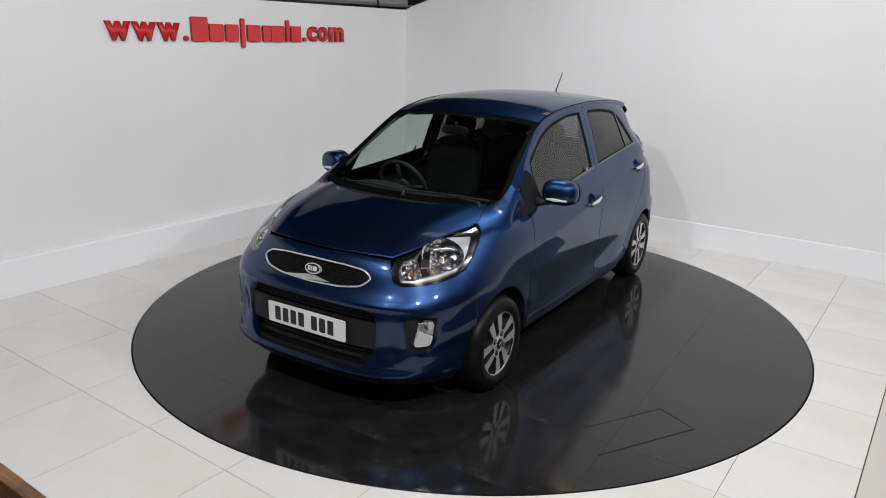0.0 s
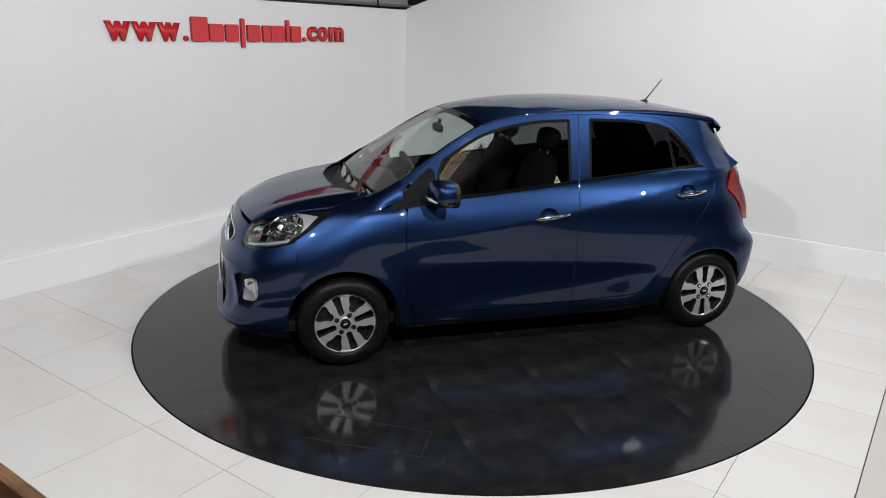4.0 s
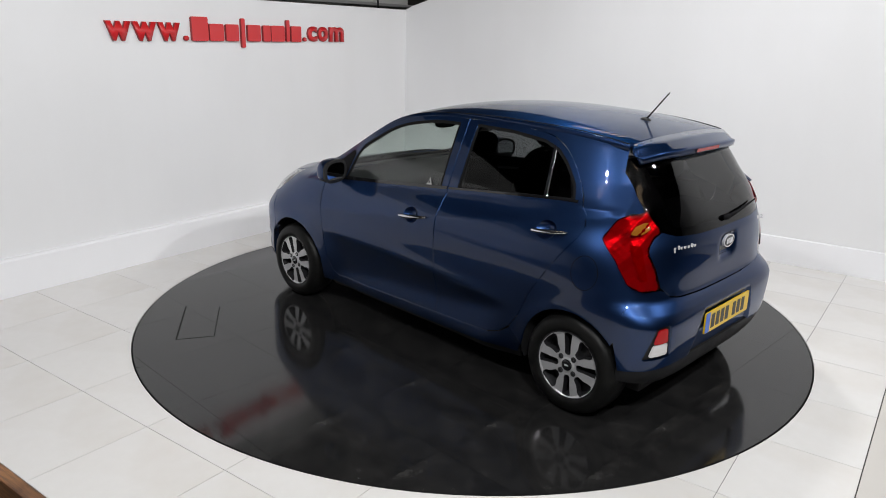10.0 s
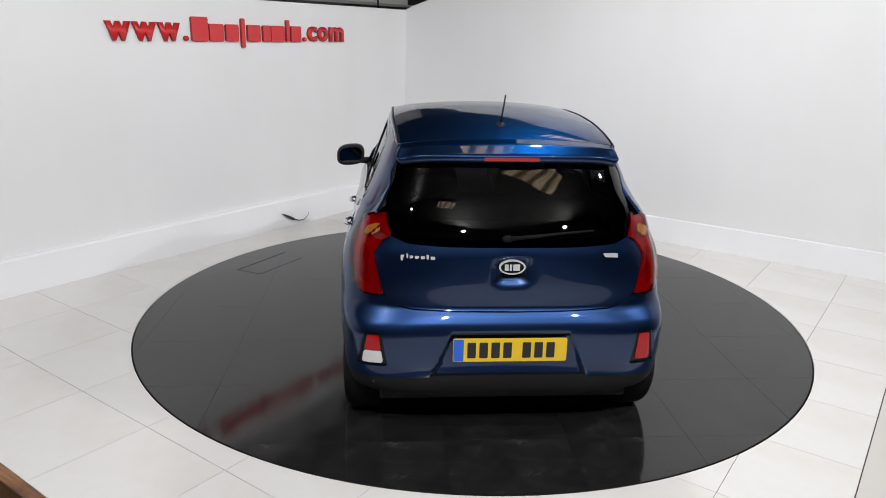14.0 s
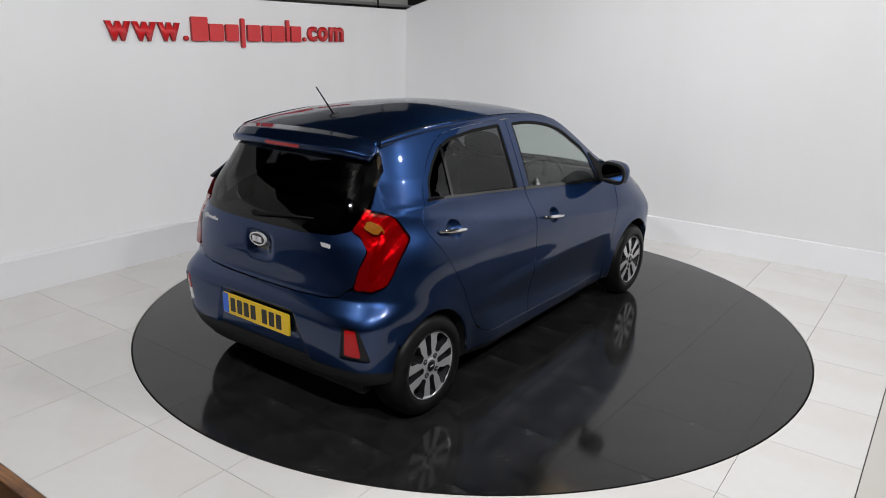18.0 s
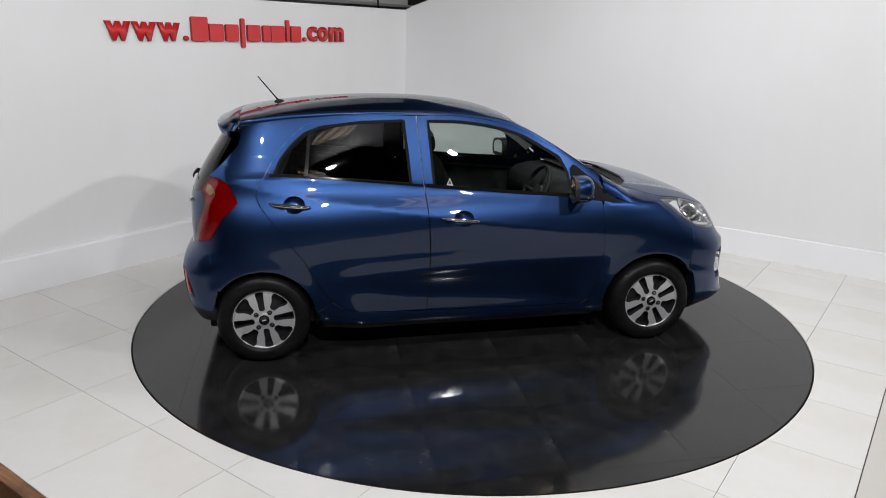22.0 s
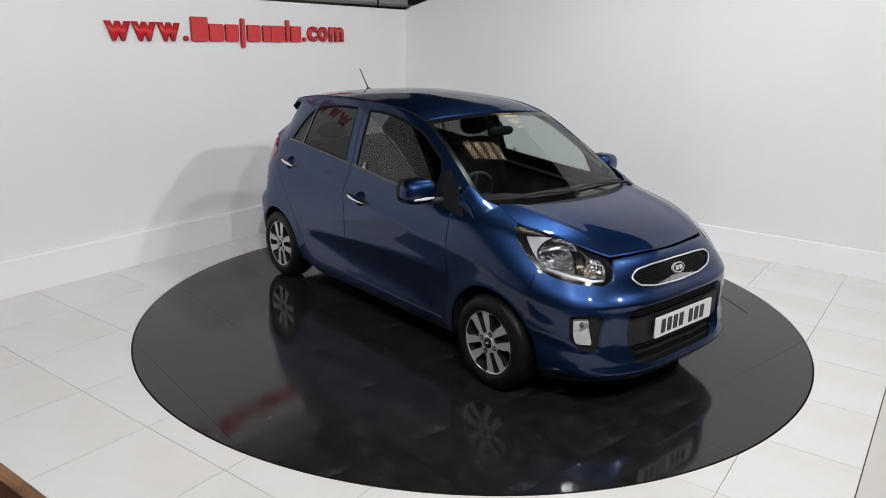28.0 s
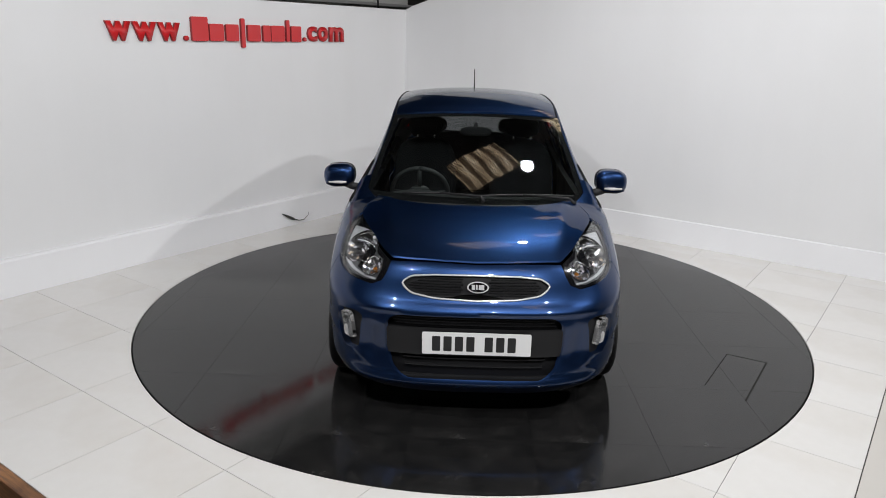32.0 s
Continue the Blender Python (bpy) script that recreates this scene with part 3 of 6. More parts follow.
def side_y(x, z):
    """The body's half width at x and z, for doors, wings, quarters and pillars."""
    x, z = np.asarray(x, float), np.asarray(z, float)
    zb = BELT(x)
    low = W_LOW(np.minimum(z, zb)) * PLANFORM(x)
    d = z - CREASE(x)
    fade = np.clip((0.95 - x) / 0.5, 0, 1) * np.clip((x + 1.75) / 0.4, 0, 1)
    low = low + fade * 0.013 * np.exp(-np.sqrt(d * d + 0.00002) / 0.085)
    mid = np.clip((0.74 - x) / 0.30, 0, 1) ** 2 * (3 - 2 * np.clip((0.74 - x) / 0.30, 0, 1)) * np.clip((x + 1.08) / 0.32, 0, 1) ** 2 * (3 - 2 * np.clip((x + 1.08) / 0.32, 0, 1))
    zt, zl = FACET_TOP(x), FACET_LOW(x)
    soft = lambda v, w: 0.5 * (v + np.sqrt(v * v + w * w) - w)
    scoop = 0.13 * (soft(zt - z, 0.016) - soft(zl - z, 0.03))
    back = 0.22 * soft(zl - z, 0.04)
    low = low + mid * (0.006 * np.exp(-((z - zt) / 0.05) ** 2) - scoop + back)
    for xa, ra in ((XF, 0.318), (XR, 0.298)):
        r = np.hypot(x - xa, z - AXLE)
        low = low + 0.008 * np.exp(-((r - ra + 0.01) / 0.060) ** 2)
    s = np.clip((z - zb) / np.maximum(RAIL(x) - zb, 0.02), 0, 1.15)
    xc = np.clip(x, -1.60, 0.80)
    full = np.maximum(RAIL(x) - zb, 0.02)
    h = z - zb
    drop = np.polyval(LEAN, xc) * np.where(s < 1, h * (0.85 + 0.4 * h), full * (0.85 + 0.4 * full) + 1.6 * (h - full))
    join = np.clip(h / 0.03, 0, 1)
    up = low * (1 - join) + np.polyval(WAIST, xc) * join - drop
    y = np.where(z > zb, up, low)
    # the rear pillar draws in over the lamp
    inset = np.clip((z - 0.97) / 0.22, 0, 1)
    inset = inset ** 2 * (3 - 2 * inset) * np.clip((1.35 - z) / 0.16, 0, 1) * np.clip((-1.05 - x) / 0.45, 0, 1) ** 1.3
    return y - 0.026 * inset


def corner(x, z):
    xc, n = XC_F(z), N_FRONT(z)
    kf = np.clip((x - xc) / np.maximum(NOSE(z) - xc, 0.02), 0, 1)
    f = np.where((z < 0.99) | (x > 0.86), (1 - kf ** n) ** (1 / n), 1)
    kr = np.clip((XC_R - x) / (XC_R - TAIL(z)), 0, 1)
    n = N_REAR(z)
    return f * (1 - kr ** n) ** (1 / n)


def skin_y(x, z):
    return side_y(x, z) * corner(x, z)


def seek(inside, lo, hi):
    """Where inside() changes from true at lo to false at hi."""
    for _ in range(22):
        mid = (lo + hi) / 2
        ok = inside(mid)
        lo, hi = np.where(ok, mid, lo), np.where(ok, hi, mid)
    return (lo + hi) / 2


def front_x(y, z):
    y, z = np.broadcast_arrays(np.abs(np.asarray(y, float)), np.asarray(z, float))
    return seek(lambda x: skin_y(x, z) > y, np.full(y.shape, 0.60), NOSE(z) + 0.0)


def rear_x(y, z):
    y, z = np.broadcast_arrays(np.abs(np.asarray(y, float)), np.asarray(z, float))
    return seek(lambda x: skin_y(x, z) > y, np.full(y.shape, -1.15), TAIL(z) + 0.0)


def hood_z(x, y):
    x, y = np.broadcast_arrays(np.asarray(x, float), np.abs(np.asarray(y, float)))
    return seek(lambda z: skin_y(x, z) > y, np.full(x.shape, 0.55), np.full(x.shape, 0.989))


ROOF_PTS = ((-1.66, 1.340), (-1.56, 1.376), (-1.45, 1.404), (-1.25, 1.438), (-0.95, 1.468), (-0.65, 1.480), (-0.45, 1.477), (-0.2, 1.459), (0.0, 1.427), (0.13, 1.388), (0.20, 1.360))
ROOF = curve(*ROOF_PTS)


def roof_z(x, y):
    k = np.abs(y) / 0.55
    return ROOF(x) - (0.030 + 0.015 * np.exp(-((np.asarray(x) + 0.6) / 0.6) ** 2)) * k ** 2.2 - 0.014 * np.clip(k - 0.72, 0, 1) ** 2 * 8


SCREEN = curve((0.10, 1.396), (0.13, 1.384), (0.25, 1.325), (0.45, 1.216), (0.65, 1.095), (0.80, 0.998), (0.88, 0.944), (0.93, 0.910))


def screen_z(x, y):
    k = np.abs(y) / 0.6
    return SCREEN(np.asarray(x) + 0.035 * k ** 2) - 0.012 * k ** 2


# ---- panels cut from the car's form ----
from mathutils.geometry import delaunay_2d_cdt

SIDE, FRONT, REAR, HOOD, SCREEN_TOP, ROOF_TOP, WRAP_F, WRAP_R = range(8)


def wrap(phi, z, front):
    """The skin met at an angle from the centre line, seen from a point inside the nose or tail."""
    phi, z = np.broadcast_arrays(np.asarray(phi, float), np.asarray(z, float))
    xc, d = (PC_F, np.cos(phi)) if front else (PC_R, -np.cos(phi))
    s = np.abs(np.sin(phi))
    end = NOSE(z) if front else TAIL(z)

    def inside(r):
        x = xc + r * d
        return (r * s < skin_y(x, z)) & ((x < end) if front else (x > end))

    r = seek(inside, np.full(phi.shape, 0.02), np.full(phi.shape, 1.4))
    return np.stack([xc + r * d, r * s * np.sign(phi), z], axis=-1)


def project(kind, uv):
    a, b = uv[:, 0], uv[:, 1]
    if kind == SIDE:
        foot = np.clip((0.86 - a) / 0.06, 0, 1) * np.clip((b - 0.925) / 0.03, 0, 1)      # the pillar's foot stands clear of the nose
        return np.stack([a, np.maximum(skin_y(a, b), foot * 0.945 * side_y(a, b)), b], axis=-1)
    if kind == FRONT:
        return np.stack([front_x(a, b), a, b], axis=-1)
    if kind == REAR:
        return np.stack([rear_x(a, b), a, b], axis=-1)
    if kind == HOOD:
        return np.stack([a, b, hood_z(a, b)], axis=-1)
    if kind == SCREEN_TOP:
        return np.stack([a, b, screen_z(a, b)], axis=-1)
    if kind == ROOF_TOP:
        return np.stack([a, b, roof_z(a, b)], axis=-1)
    return wrap(a, b, kind == WRAP_F)


def phi_f(x, y):
    return math.atan2(y, x - PC_F)


def phi_r(x, y):
    return math.atan2(y, PC_R - x)


def outward(kind, p):
    if kind == SIDE:
        return Vector((0, 1, 0))
    if kind == FRONT:
        return Vector((1, 0, 0))
    if kind == REAR:
        return Vector((-1, 0, 0))
    if kind in (HOOD, SCREEN_TOP, ROOF_TOP):
        return Vector((0, 0, 1))
    return Vector((p.x - (PC_F if kind == WRAP_F else PC_R), p.y, 0)).normalized()


def rounded(poly, r, n=4):
    """A polygon with its corners cut round; r may be one radius or one for each corner."""
    out, k = [], len(poly)
    for i in range(k):
        p, a, b = Vector(poly[i]), Vector(poly[i - 1]), Vector(poly[(i + 1) % k])
        rad = r[i] if isinstance(r, (list, tuple)) else r
        d = min(rad, (a - p).length * 0.48, (b - p).length * 0.48)
        if d < 1e-4:
            out.append(tuple(p))
            continue
        s, e = p + (a - p).normalized() * d, p + (b - p).normalized() * d
        for j in range(n + 1):
            t = j / n
            out.append(tuple(s * (1 - t) ** 2 + p * 2 * t * (1 - t) + e * t * t))
    return out


def dense(line, step, closed=True):
    out, k = [], len(line)
    for i in range(k if closed else k - 1):
        a, b = np.array(line[i], float), np.array(line[(i + 1) % k], float)
        m = max(1, int(np.ceil(np.linalg.norm(b - a) / step)))
        out += [tuple(a + (b - a) * j / m) for j in range(m)]
    return out if closed else out + [tuple(line[-1])]


def within(pts, poly):
    x, y = pts[:, 0], pts[:, 1]
    poly = np.array(poly)
    inside = np.zeros(len(pts), bool)
    j = len(poly) - 1
    for i in range(len(poly)):
        xi, yi, xj, yj = *poly[i], *poly[j]
        if yi != yj:
            inside ^= ((yi > y) != (yj > y)) & (x < (xj - xi) * (y - yi) / (yj - yi) + xi)
        j = i
    return inside


def arc(cx, cz, r, a0, a1, n=20):
    return [(cx + r * math.cos(radians(a0 + (a1 - a0) * k / n)), cz + r * math.sin(radians(a0 + (a1 - a0) * k / n))) for k in range(n + 1)]


def panel(name, kind, outline, mat, parent, holes=(), lines=(), step=0.035, depth=0.012, lift=0.0, both=True, label="", spread=1.0, shape=None):
    """A sheet of the car's skin inside a flat outline, with holes, edges turned inwards by depth, and its mirror image on the other side."""
    out = dense(outline, step * spread)
    loops = [out] + [dense(h, step * spread) for h in holes]
    verts, edges = [], []
    for loop in loops:
        s = len(verts)
        verts += loop
        edges += [(s + i, s + (i + 1) % len(loop)) for i in range(len(loop))]
    for line in lines:
        pts = np.array(dense(line, step * spread, False))
        ok = within(pts, out)
        s = len(verts)
        verts += [tuple(p) for p in pts[ok]]
        edges += [(s + i, s + i + 1) for i in range(int(ok.sum()) - 1)]
    arr = np.array(out)
    lo, hi = arr.min(0), arr.max(0)
    gx, gy = np.meshgrid(np.arange(lo[0], hi[0], step * spread), np.arange(lo[1], hi[1], step))
    grid = np.stack([gx.ravel(), gy.ravel()], -1)
    grid = grid[within(grid, out)]
    for h in loops[1:]:
        grid = grid[~within(grid, h)]
    fixed = np.array(verts)
    if len(grid):
        near = np.min(np.linalg.norm((grid[:, None] - fixed[None]) / np.array([spread, 1]), axis=2), axis=1)
        grid = grid[near > step * 0.45]
    pts = [Vector(v) for v in verts] + [Vector(g) for g in grid]
    vs, _, fs, *_ = delaunay_2d_cdt(pts, edges, [], 0, 1e-6)
    uv = np.array([tuple(v) for v in vs])
    tri = np.array([tuple(f) for f in fs])
    mid = uv[tri].mean(1)
    keep = within(mid, out)
    for h in loops[1:]:
        keep &= ~within(mid, h)
    tri = tri[keep]

    def place(q):
        p = project(kind, q)
        return shape(p, q) if shape else p

    xyz = place(uv)
    eu, ev = np.array([0.004 * spread, 0]), np.array([0, 0.004])
    normals = np.cross(place(uv + eu) - place(uv - eu), place(uv + ev) - place(uv - ev))
    size = np.linalg.norm(normals, axis=1)
    bad = ~(size > 1e-12)
    normals = normals / np.where(bad, 1, size)[:, None]
    for i in range(len(uv)):
        o = outward(kind, Vector(xyz[i]))
        if bad[i]:
            normals[i] = o
        elif np.dot(normals[i], o) < 0:
            normals[i] = -normals[i]
    xyz = xyz + normals * lift
    used = np.unique(tri)
    index = {int(v): k for k, v in enumerate(used)}
    pts, nrm = [tuple(p) for p in xyz[used]], [Vector(n) for n in normals[used]]
    faces = []
    for f in tri:
        a, b, c = (Vector(xyz[v]) for v in f)
        n = (b - a).cross(c - a)
        k = [index[int(v)] for v in f]
        faces.append(k if n.dot(Vector(normals[f[0]]) + Vector(normals[f[1]]) + Vector(normals[f[2]])) > 0 else k[::-1])
    if depth:
        count = {}
        for k in faces:
            for a, b in zip(k, k[1:] + k[:1]):
                count[(a, b)] = 1
        rim = [(a, b) for a, b in count if (b, a) not in count]
        inner = {}
        for a, b in rim:
            for v in (a, b):
                if v not in inner:
                    inner[v] = len(pts)
                    pts.append(tuple(Vector(pts[v]) - nrm[v] * depth))
                    nrm.append(nrm[v])
        faces += [[b, a, inner[a], inner[b]] for a, b in rim]

    def make(side, under):
        me = bpy.data.meshes.new(name)
        me.from_pydata([(x, y * side, z) for x, y, z in pts], [], faces if side > 0 else [k[::-1] for k in faces])
        me.materials.append(mat)
        for p in me.polygons:
            p.use_smooth = True
        me.normals_split_custom_set_from_vertices([(n.x, n.y * side, n.z) for n in nrm])
        ob = new(name, me)
        ob.parent = under
        if label:
            ob["label"] = label
        return ob

    if both:
        pl, pr = parent if isinstance(parent, (list, tuple)) else (parent, parent)
        return make(1, pl), make(-1, pr)
    return make(1, parent)


def flip(bm):
    for v in bm.verts:
        v.co.y = -v.co.y
    bmesh.ops.reverse_faces(bm, faces=bm.faces)


def pair(name, bm, mat, parent, label="", smooth=True):
    """A mesh built for the left side, and its mirror image."""
    other = bm.copy()
    flip(other)
    pl, pr = parent if isinstance(parent, (list, tuple)) else (parent, parent)
    return part(name, bm, mat, pl, label, smooth), part(name, other, mat, pr, label, smooth)


def sweep_y(bm, section, ys):
    """Quads between cross-sections: section(y) gives a list of (x, z)."""
    rows = [[bm.verts.new((x, y, z)) for x, z in section(y)] for y in ys]
    for a, b in zip(rows, rows[1:]):
        for i in range(len(a) - 1):
            bm.faces.new((a[i], a[i + 1], b[i + 1], b[i]))
    return rows


def blob(bm, centre, half, power=(2.5, 2.5, 2.5), m=Matrix(), nu=24, nv=14):
    """A rounded box with soft corners."""
    def sgn(v, e):
        return math.copysign(abs(v) ** e, v)
    rows = []
    for j in range(nv + 1):
        ph = -math.pi / 2 + math.pi * j / nv
        row = []
        for i in range(nu):
            th = 2 * math.pi * i / nu
            cx, cy, cz = sgn(math.cos(ph), 2 / power[2]) * sgn(math.cos(th), 2 / power[0]), sgn(math.cos(ph), 2 / power[2]) * sgn(math.sin(th), 2 / power[1]), sgn(math.sin(ph), 2 / power[2])
            row.append(bm.verts.new(m @ Vector((centre[0] + half[0] * cx, centre[1] + half[1] * cy, centre[2] + half[2] * cz))))
        rows.append(row)
    for a, b in zip(rows, rows[1:]):
        for i in range(nu):
            bm.faces.new((a[i], a[(i + 1) % nu], b[(i + 1) % nu], b[i]))
    bmesh.ops.remove_doubles(bm, verts=bm.verts, dist=1e-5)
    bmesh.ops.recalc_face_normals(bm, faces=bm.faces)


def lathe(bm, profile, m=Matrix(), n=48):
    """Profile of (radius, height) turned about z."""
    rows = [[bm.verts.new(m @ Vector((r * math.cos(2 * math.pi * k / n), r * math.sin(2 * math.pi * k / n), h))) for r, h in profile] for k in range(n)]
    for k in range(n):
        a, b = rows[k], rows[(k + 1) % n]
        for i in range(len(profile) - 1):
            bm.faces.new((a[i], b[i], b[i + 1], a[i + 1]))
    bmesh.ops.remove_doubles(bm, verts=bm.verts, dist=1e-6)


car = tagged(new("car"), "dark blue metallic five-door hatchback parked on the turntable", "car")

# ---- outlines shared between neighbouring panels ----
R_ARCH_F, R_ARCH_R = 0.318, 0.298
DOOR_FRONT = [(0.640, 0.900), (0.653, 0.78), (0.656, 0.66), (0.653, 0.50), (0.638, 0.38), (0.600, 0.295), (0.555, 0.262)]
DOOR_BOTTOM = [(0.555, 0.262), (0.30, 0.262), (-0.43, 0.276)]
B_SEAM = [(-0.430, 0.276), (-0.420, 0.50), (-0.418, 0.68), (-0.432, 0.90), (-0.446, 1.016), (-0.462, 1.22), (-0.476, 1.404)]
REAR_SEAM = [(-0.43, 0.276), (-0.84, 0.292), (-0.93, 0.318), (-1.00, 0.370), (-1.05, 0.44), (-1.085, 0.505), (-1.135, 0.60), (-1.225, 0.73), (-1.375, 0.935), (-1.393, 0.985), (-1.385, 1.035), (-1.345, 1.080)]
FRAME_TOP = curve((-1.40, 1.05), (-1.345, 1.095), (-1.30, 1.160), (-1.22, 1.262), (-1.13, 1.338), (-1.04, 1.376), (-0.86, 1.396), (-0.48, 1.406), (-0.28, 1.404), (-0.06, 1.380), (0.13, 1.333), (0.32, 1.237), (0.48, 1.137), (0.58, 1.062), (0.76, 0.925))
HOOD_EDGE = curve((0.78, 0.550), (0.864, 0.570), (0.93, 0.594), (1.00, 0.617), (1.05, 0.617), (1.15, 0.586), (1.30, 0.524), (1.40, 0.474), (1.486, 0.415))


def top_line(x0, x1, n, drop=0.0):
    return [(x0 + (x1 - x0) * k / n, float(FRAME_TOP(x0 + (x1 - x0) * k / n)) - drop) for k in range(n + 1)]


crease = [(x, float(CREASE(x))) for x in np.linspace(-1.5, 0.95, 50)]

# ---- wings, doors, quarters, rails ----
wing_top = [(x, float(hood_z(x, HOOD_EDGE(x))) - 0.0006) for x in np.linspace(1.03, 0.885, 10)] + [(0.87, 0.905), (0.80, 0.908), (0.74, 0.922), (0.705, 0.950), (0.66, 0.945)]
head_edge = [(1.262, 0.752), (1.19, 0.797), (1.12, 0.848), (1.06, 0.893)]
wing = [(0.645, 0.895)] + [(x + 0.002, z) for x, z in DOOR_FRONT[1:6]] + [(0.608, 0.205), (0.692, 0.205)] + arc(XF, AXLE, R_ARCH_F, 189, 42, 26) + [(1.258, 0.60)] + head_edge + wing_top


def pillar_foot():
    """The wing's top sweeps up from the bonnet's edge into the windscreen pillar."""
    bm = bmesh.new()
    rows = []
    for x in np.linspace(0.985, 0.655, 30):
        if x > 0.84:
            yi = float(HOOD_EDGE(x)) - 0.001
            zi = float(hood_z(x, yi)) - 0.0008
        else:
            k = (0.84 - x) / 0.185
            yi = 0.5625 + (0.6215 - 0.5625) * min(1, k * 2.2) ** 0.7
            zi = float(RAIL(x)) + 0.004 if k > 0.35 else float(hood_z(0.84, 0.5625)) * (1 - k / 0.35) + (float(RAIL(0.84 - 0.35 * 0.185)) + 0.004) * k / 0.35
        zo = 0.865 + 0.085 * min(1, max(0, (0.93 - x) / 0.25))
        yo = float(skin_y(x, zo)) + 0.0012
        bend = min(1, max(0, (0.945 - x) / 0.08))
        row = []
        for j in range(9):
            u = j / 8
            z = zo + (zi - zo) * u
            free = Vector((x, yo, zo)) * (1 - u) ** 2 + Vector((x, (yo + yi) / 2 + 0.034, (zo + zi) / 2 + 0.030)) * 2 * u * (1 - u) + Vector((x, yi, zi)) * u ** 2
            held = Vector((x, max(yi, float(skin_y(x, z))) + 0.0012, z)) if bend < 1 else free
            row.append(held.lerp(free, bend))
        rows.append([bm.verts.new(p) for p in row])
    for a, b in zip(rows, rows[1:]):
        for j in range(8):
            bm.faces.new((a[j], b[j], b[j + 1], a[j + 1]))
    bmesh.ops.recalc_face_normals(bm, faces=bm.faces)
    pair("pillar_foot", bm, PAINT, car, "blue foot of the windscreen pillar")


HANDLES = ((-0.128, -0.362, 0.821, 0.846), (-1.100, -1.318, 0.921, 0.944))


def cup_loop(xa, xb, za, zb):
    cx, cz = (xa + xb) / 2 + 0.022, (za + zb) / 2 + 0.002
    return [(cx + 0.060 * math.cos(a), cz + 0.047 * math.sin(a)) for a in np.linspace(0, 2 * math.pi, 29)[:-1]]


facets = [[(x, float(f(x))) for x in np.linspace(-1.0, 0.70, 40)] for f in (FACET_TOP, FACET_LOW)]
pillar_foot()
front_wing = panel("front_wing", SIDE, wing, PAINT, car, lines=[crease], step=0.02)

door_front = [(x - 0.004, z) for x, z in DOOR_FRONT] + DOOR_BOTTOM[1:-1] + [(x + 0.004, z) for x, z in B_SEAM] + top_line(-0.44, 0.585, 24)[1:]
glass_front = rounded([(0.455, 0.948), (0.10, 0.968), (-0.395, 1.010), (-0.418, 1.382)] + top_line(-0.33, 0.40, 14, 0.024) + [(0.44, 1.09)], 0.012, 2)
front_door = panel("front_door", SIDE, door_front, PAINT, car, holes=[glass_front, cup_loop(*HANDLES[0])], lines=[crease] + facets, step=0.02)
door_rear = [(x - 0.004, z) for x, z in B_SEAM[::-1]] + [(x + 0.003, z) for x, z in REAR_SEAM[1:]] + top_line(-1.345, -0.51, 18)[1:-1]
glass_rear = rounded([(-0.515, 1.022), (-0.88, 1.054), (-1.300, 1.086), (-1.265, 1.170), (-1.19, 1.258), (-1.12, 1.316), (-1.02, 1.352), (-0.80, 1.378), (-0.545, 1.386)], 0.016, 2)
rear_door = panel("rear_door", SIDE, door_rear, PAINT, car, holes=[glass_rear, cup_loop(*HANDLES[1])], lines=[crease] + facets, step=0.02)

lamp_edge = [(37.7, 0.985), (40.3, 0.965), (42.5, 0.905), (39.9, 0.817), (38.1, 0.722), (44.1, 0.724), (47.7, 0.747), (51.4, 0.858), (55.6, 0.945), (50.8, 1.042), (45.5, 1.072), (41.2, 1.086)]
LAMP = [(radians(a), z) for a, z in lamp_edge]


def wrap_x(phi, z):
    return float(wrap(np.array([phi]), np.array([z]), False)[0][0])


# the quarter is cut in side view: behind the rear door, over the arch, up to the lamp, the glass and the roof
outer_lamp = [(wrap_x(a, z), z) for a, z in LAMP[5:11]]
# arch runs from the rear to the front
qa = [(x, z) for x, z in arc(XR, AXLE, R_ARCH_R, 142, 8, 24)]
quarter = ([(x - 0.003, z) for x, z in REAR_SEAM[3:]] + [(x - 0.002, float(FRAME_TOP(x)) + 0.0028) for x in np.linspace(-1.338, -0.90, 14)]
           + [(x, float(RAIL(x)) - 0.003) for x in np.linspace(-0.90, -1.46, 10)] + [(float(rear_x(y, z)), z) for y, z in ((0.510, 1.306), (0.545, 1.240), (0.559, 1.150), (0.553, 1.088))]
           + outer_lamp[::-1] + [(-1.662, 0.690), (-1.650, 0.60), (-1.630, 0.475)] + qa + [(-1.079, 0.297), (-0.996, 0.355)])
quarter_panel = panel("rear_quarter_panel", SIDE, quarter, PAINT, car, step=0.02)

rail = [(x, float(RAIL(x))) for x in np.linspace(0.734, -0.90, 34)] + [(x, float(FRAME_TOP(x)) + 0.0028) for x in np.linspace(-0.90, 0.701, 34)]
roof_rail = panel("roof_rail", SIDE, rail, PAINT, car, step=0.022, depth=0.015)
sill = [(0.596, 0.284), (0.604, 0.200), (0.50, 0.192), (-0.50, 0.200), (-1.05, 0.228), (-1.075, 0.292), (-0.99, 0.352), (-0.93, 0.310), (-0.84, 0.284), (-0.43, 0.268), (0.30, 0.254), (0.555, 0.254)]
panel("sill", SIDE, sill, PAINT, car, step=0.03, lift=-0.004)
panel("sill_flange", SIDE, [(0.655, 0.205), (-1.05, 0.232), (-1.04, 0.165), (0.64, 0.150)], BLACK_PLASTIC, car, step=0.04, lift=-0.022)

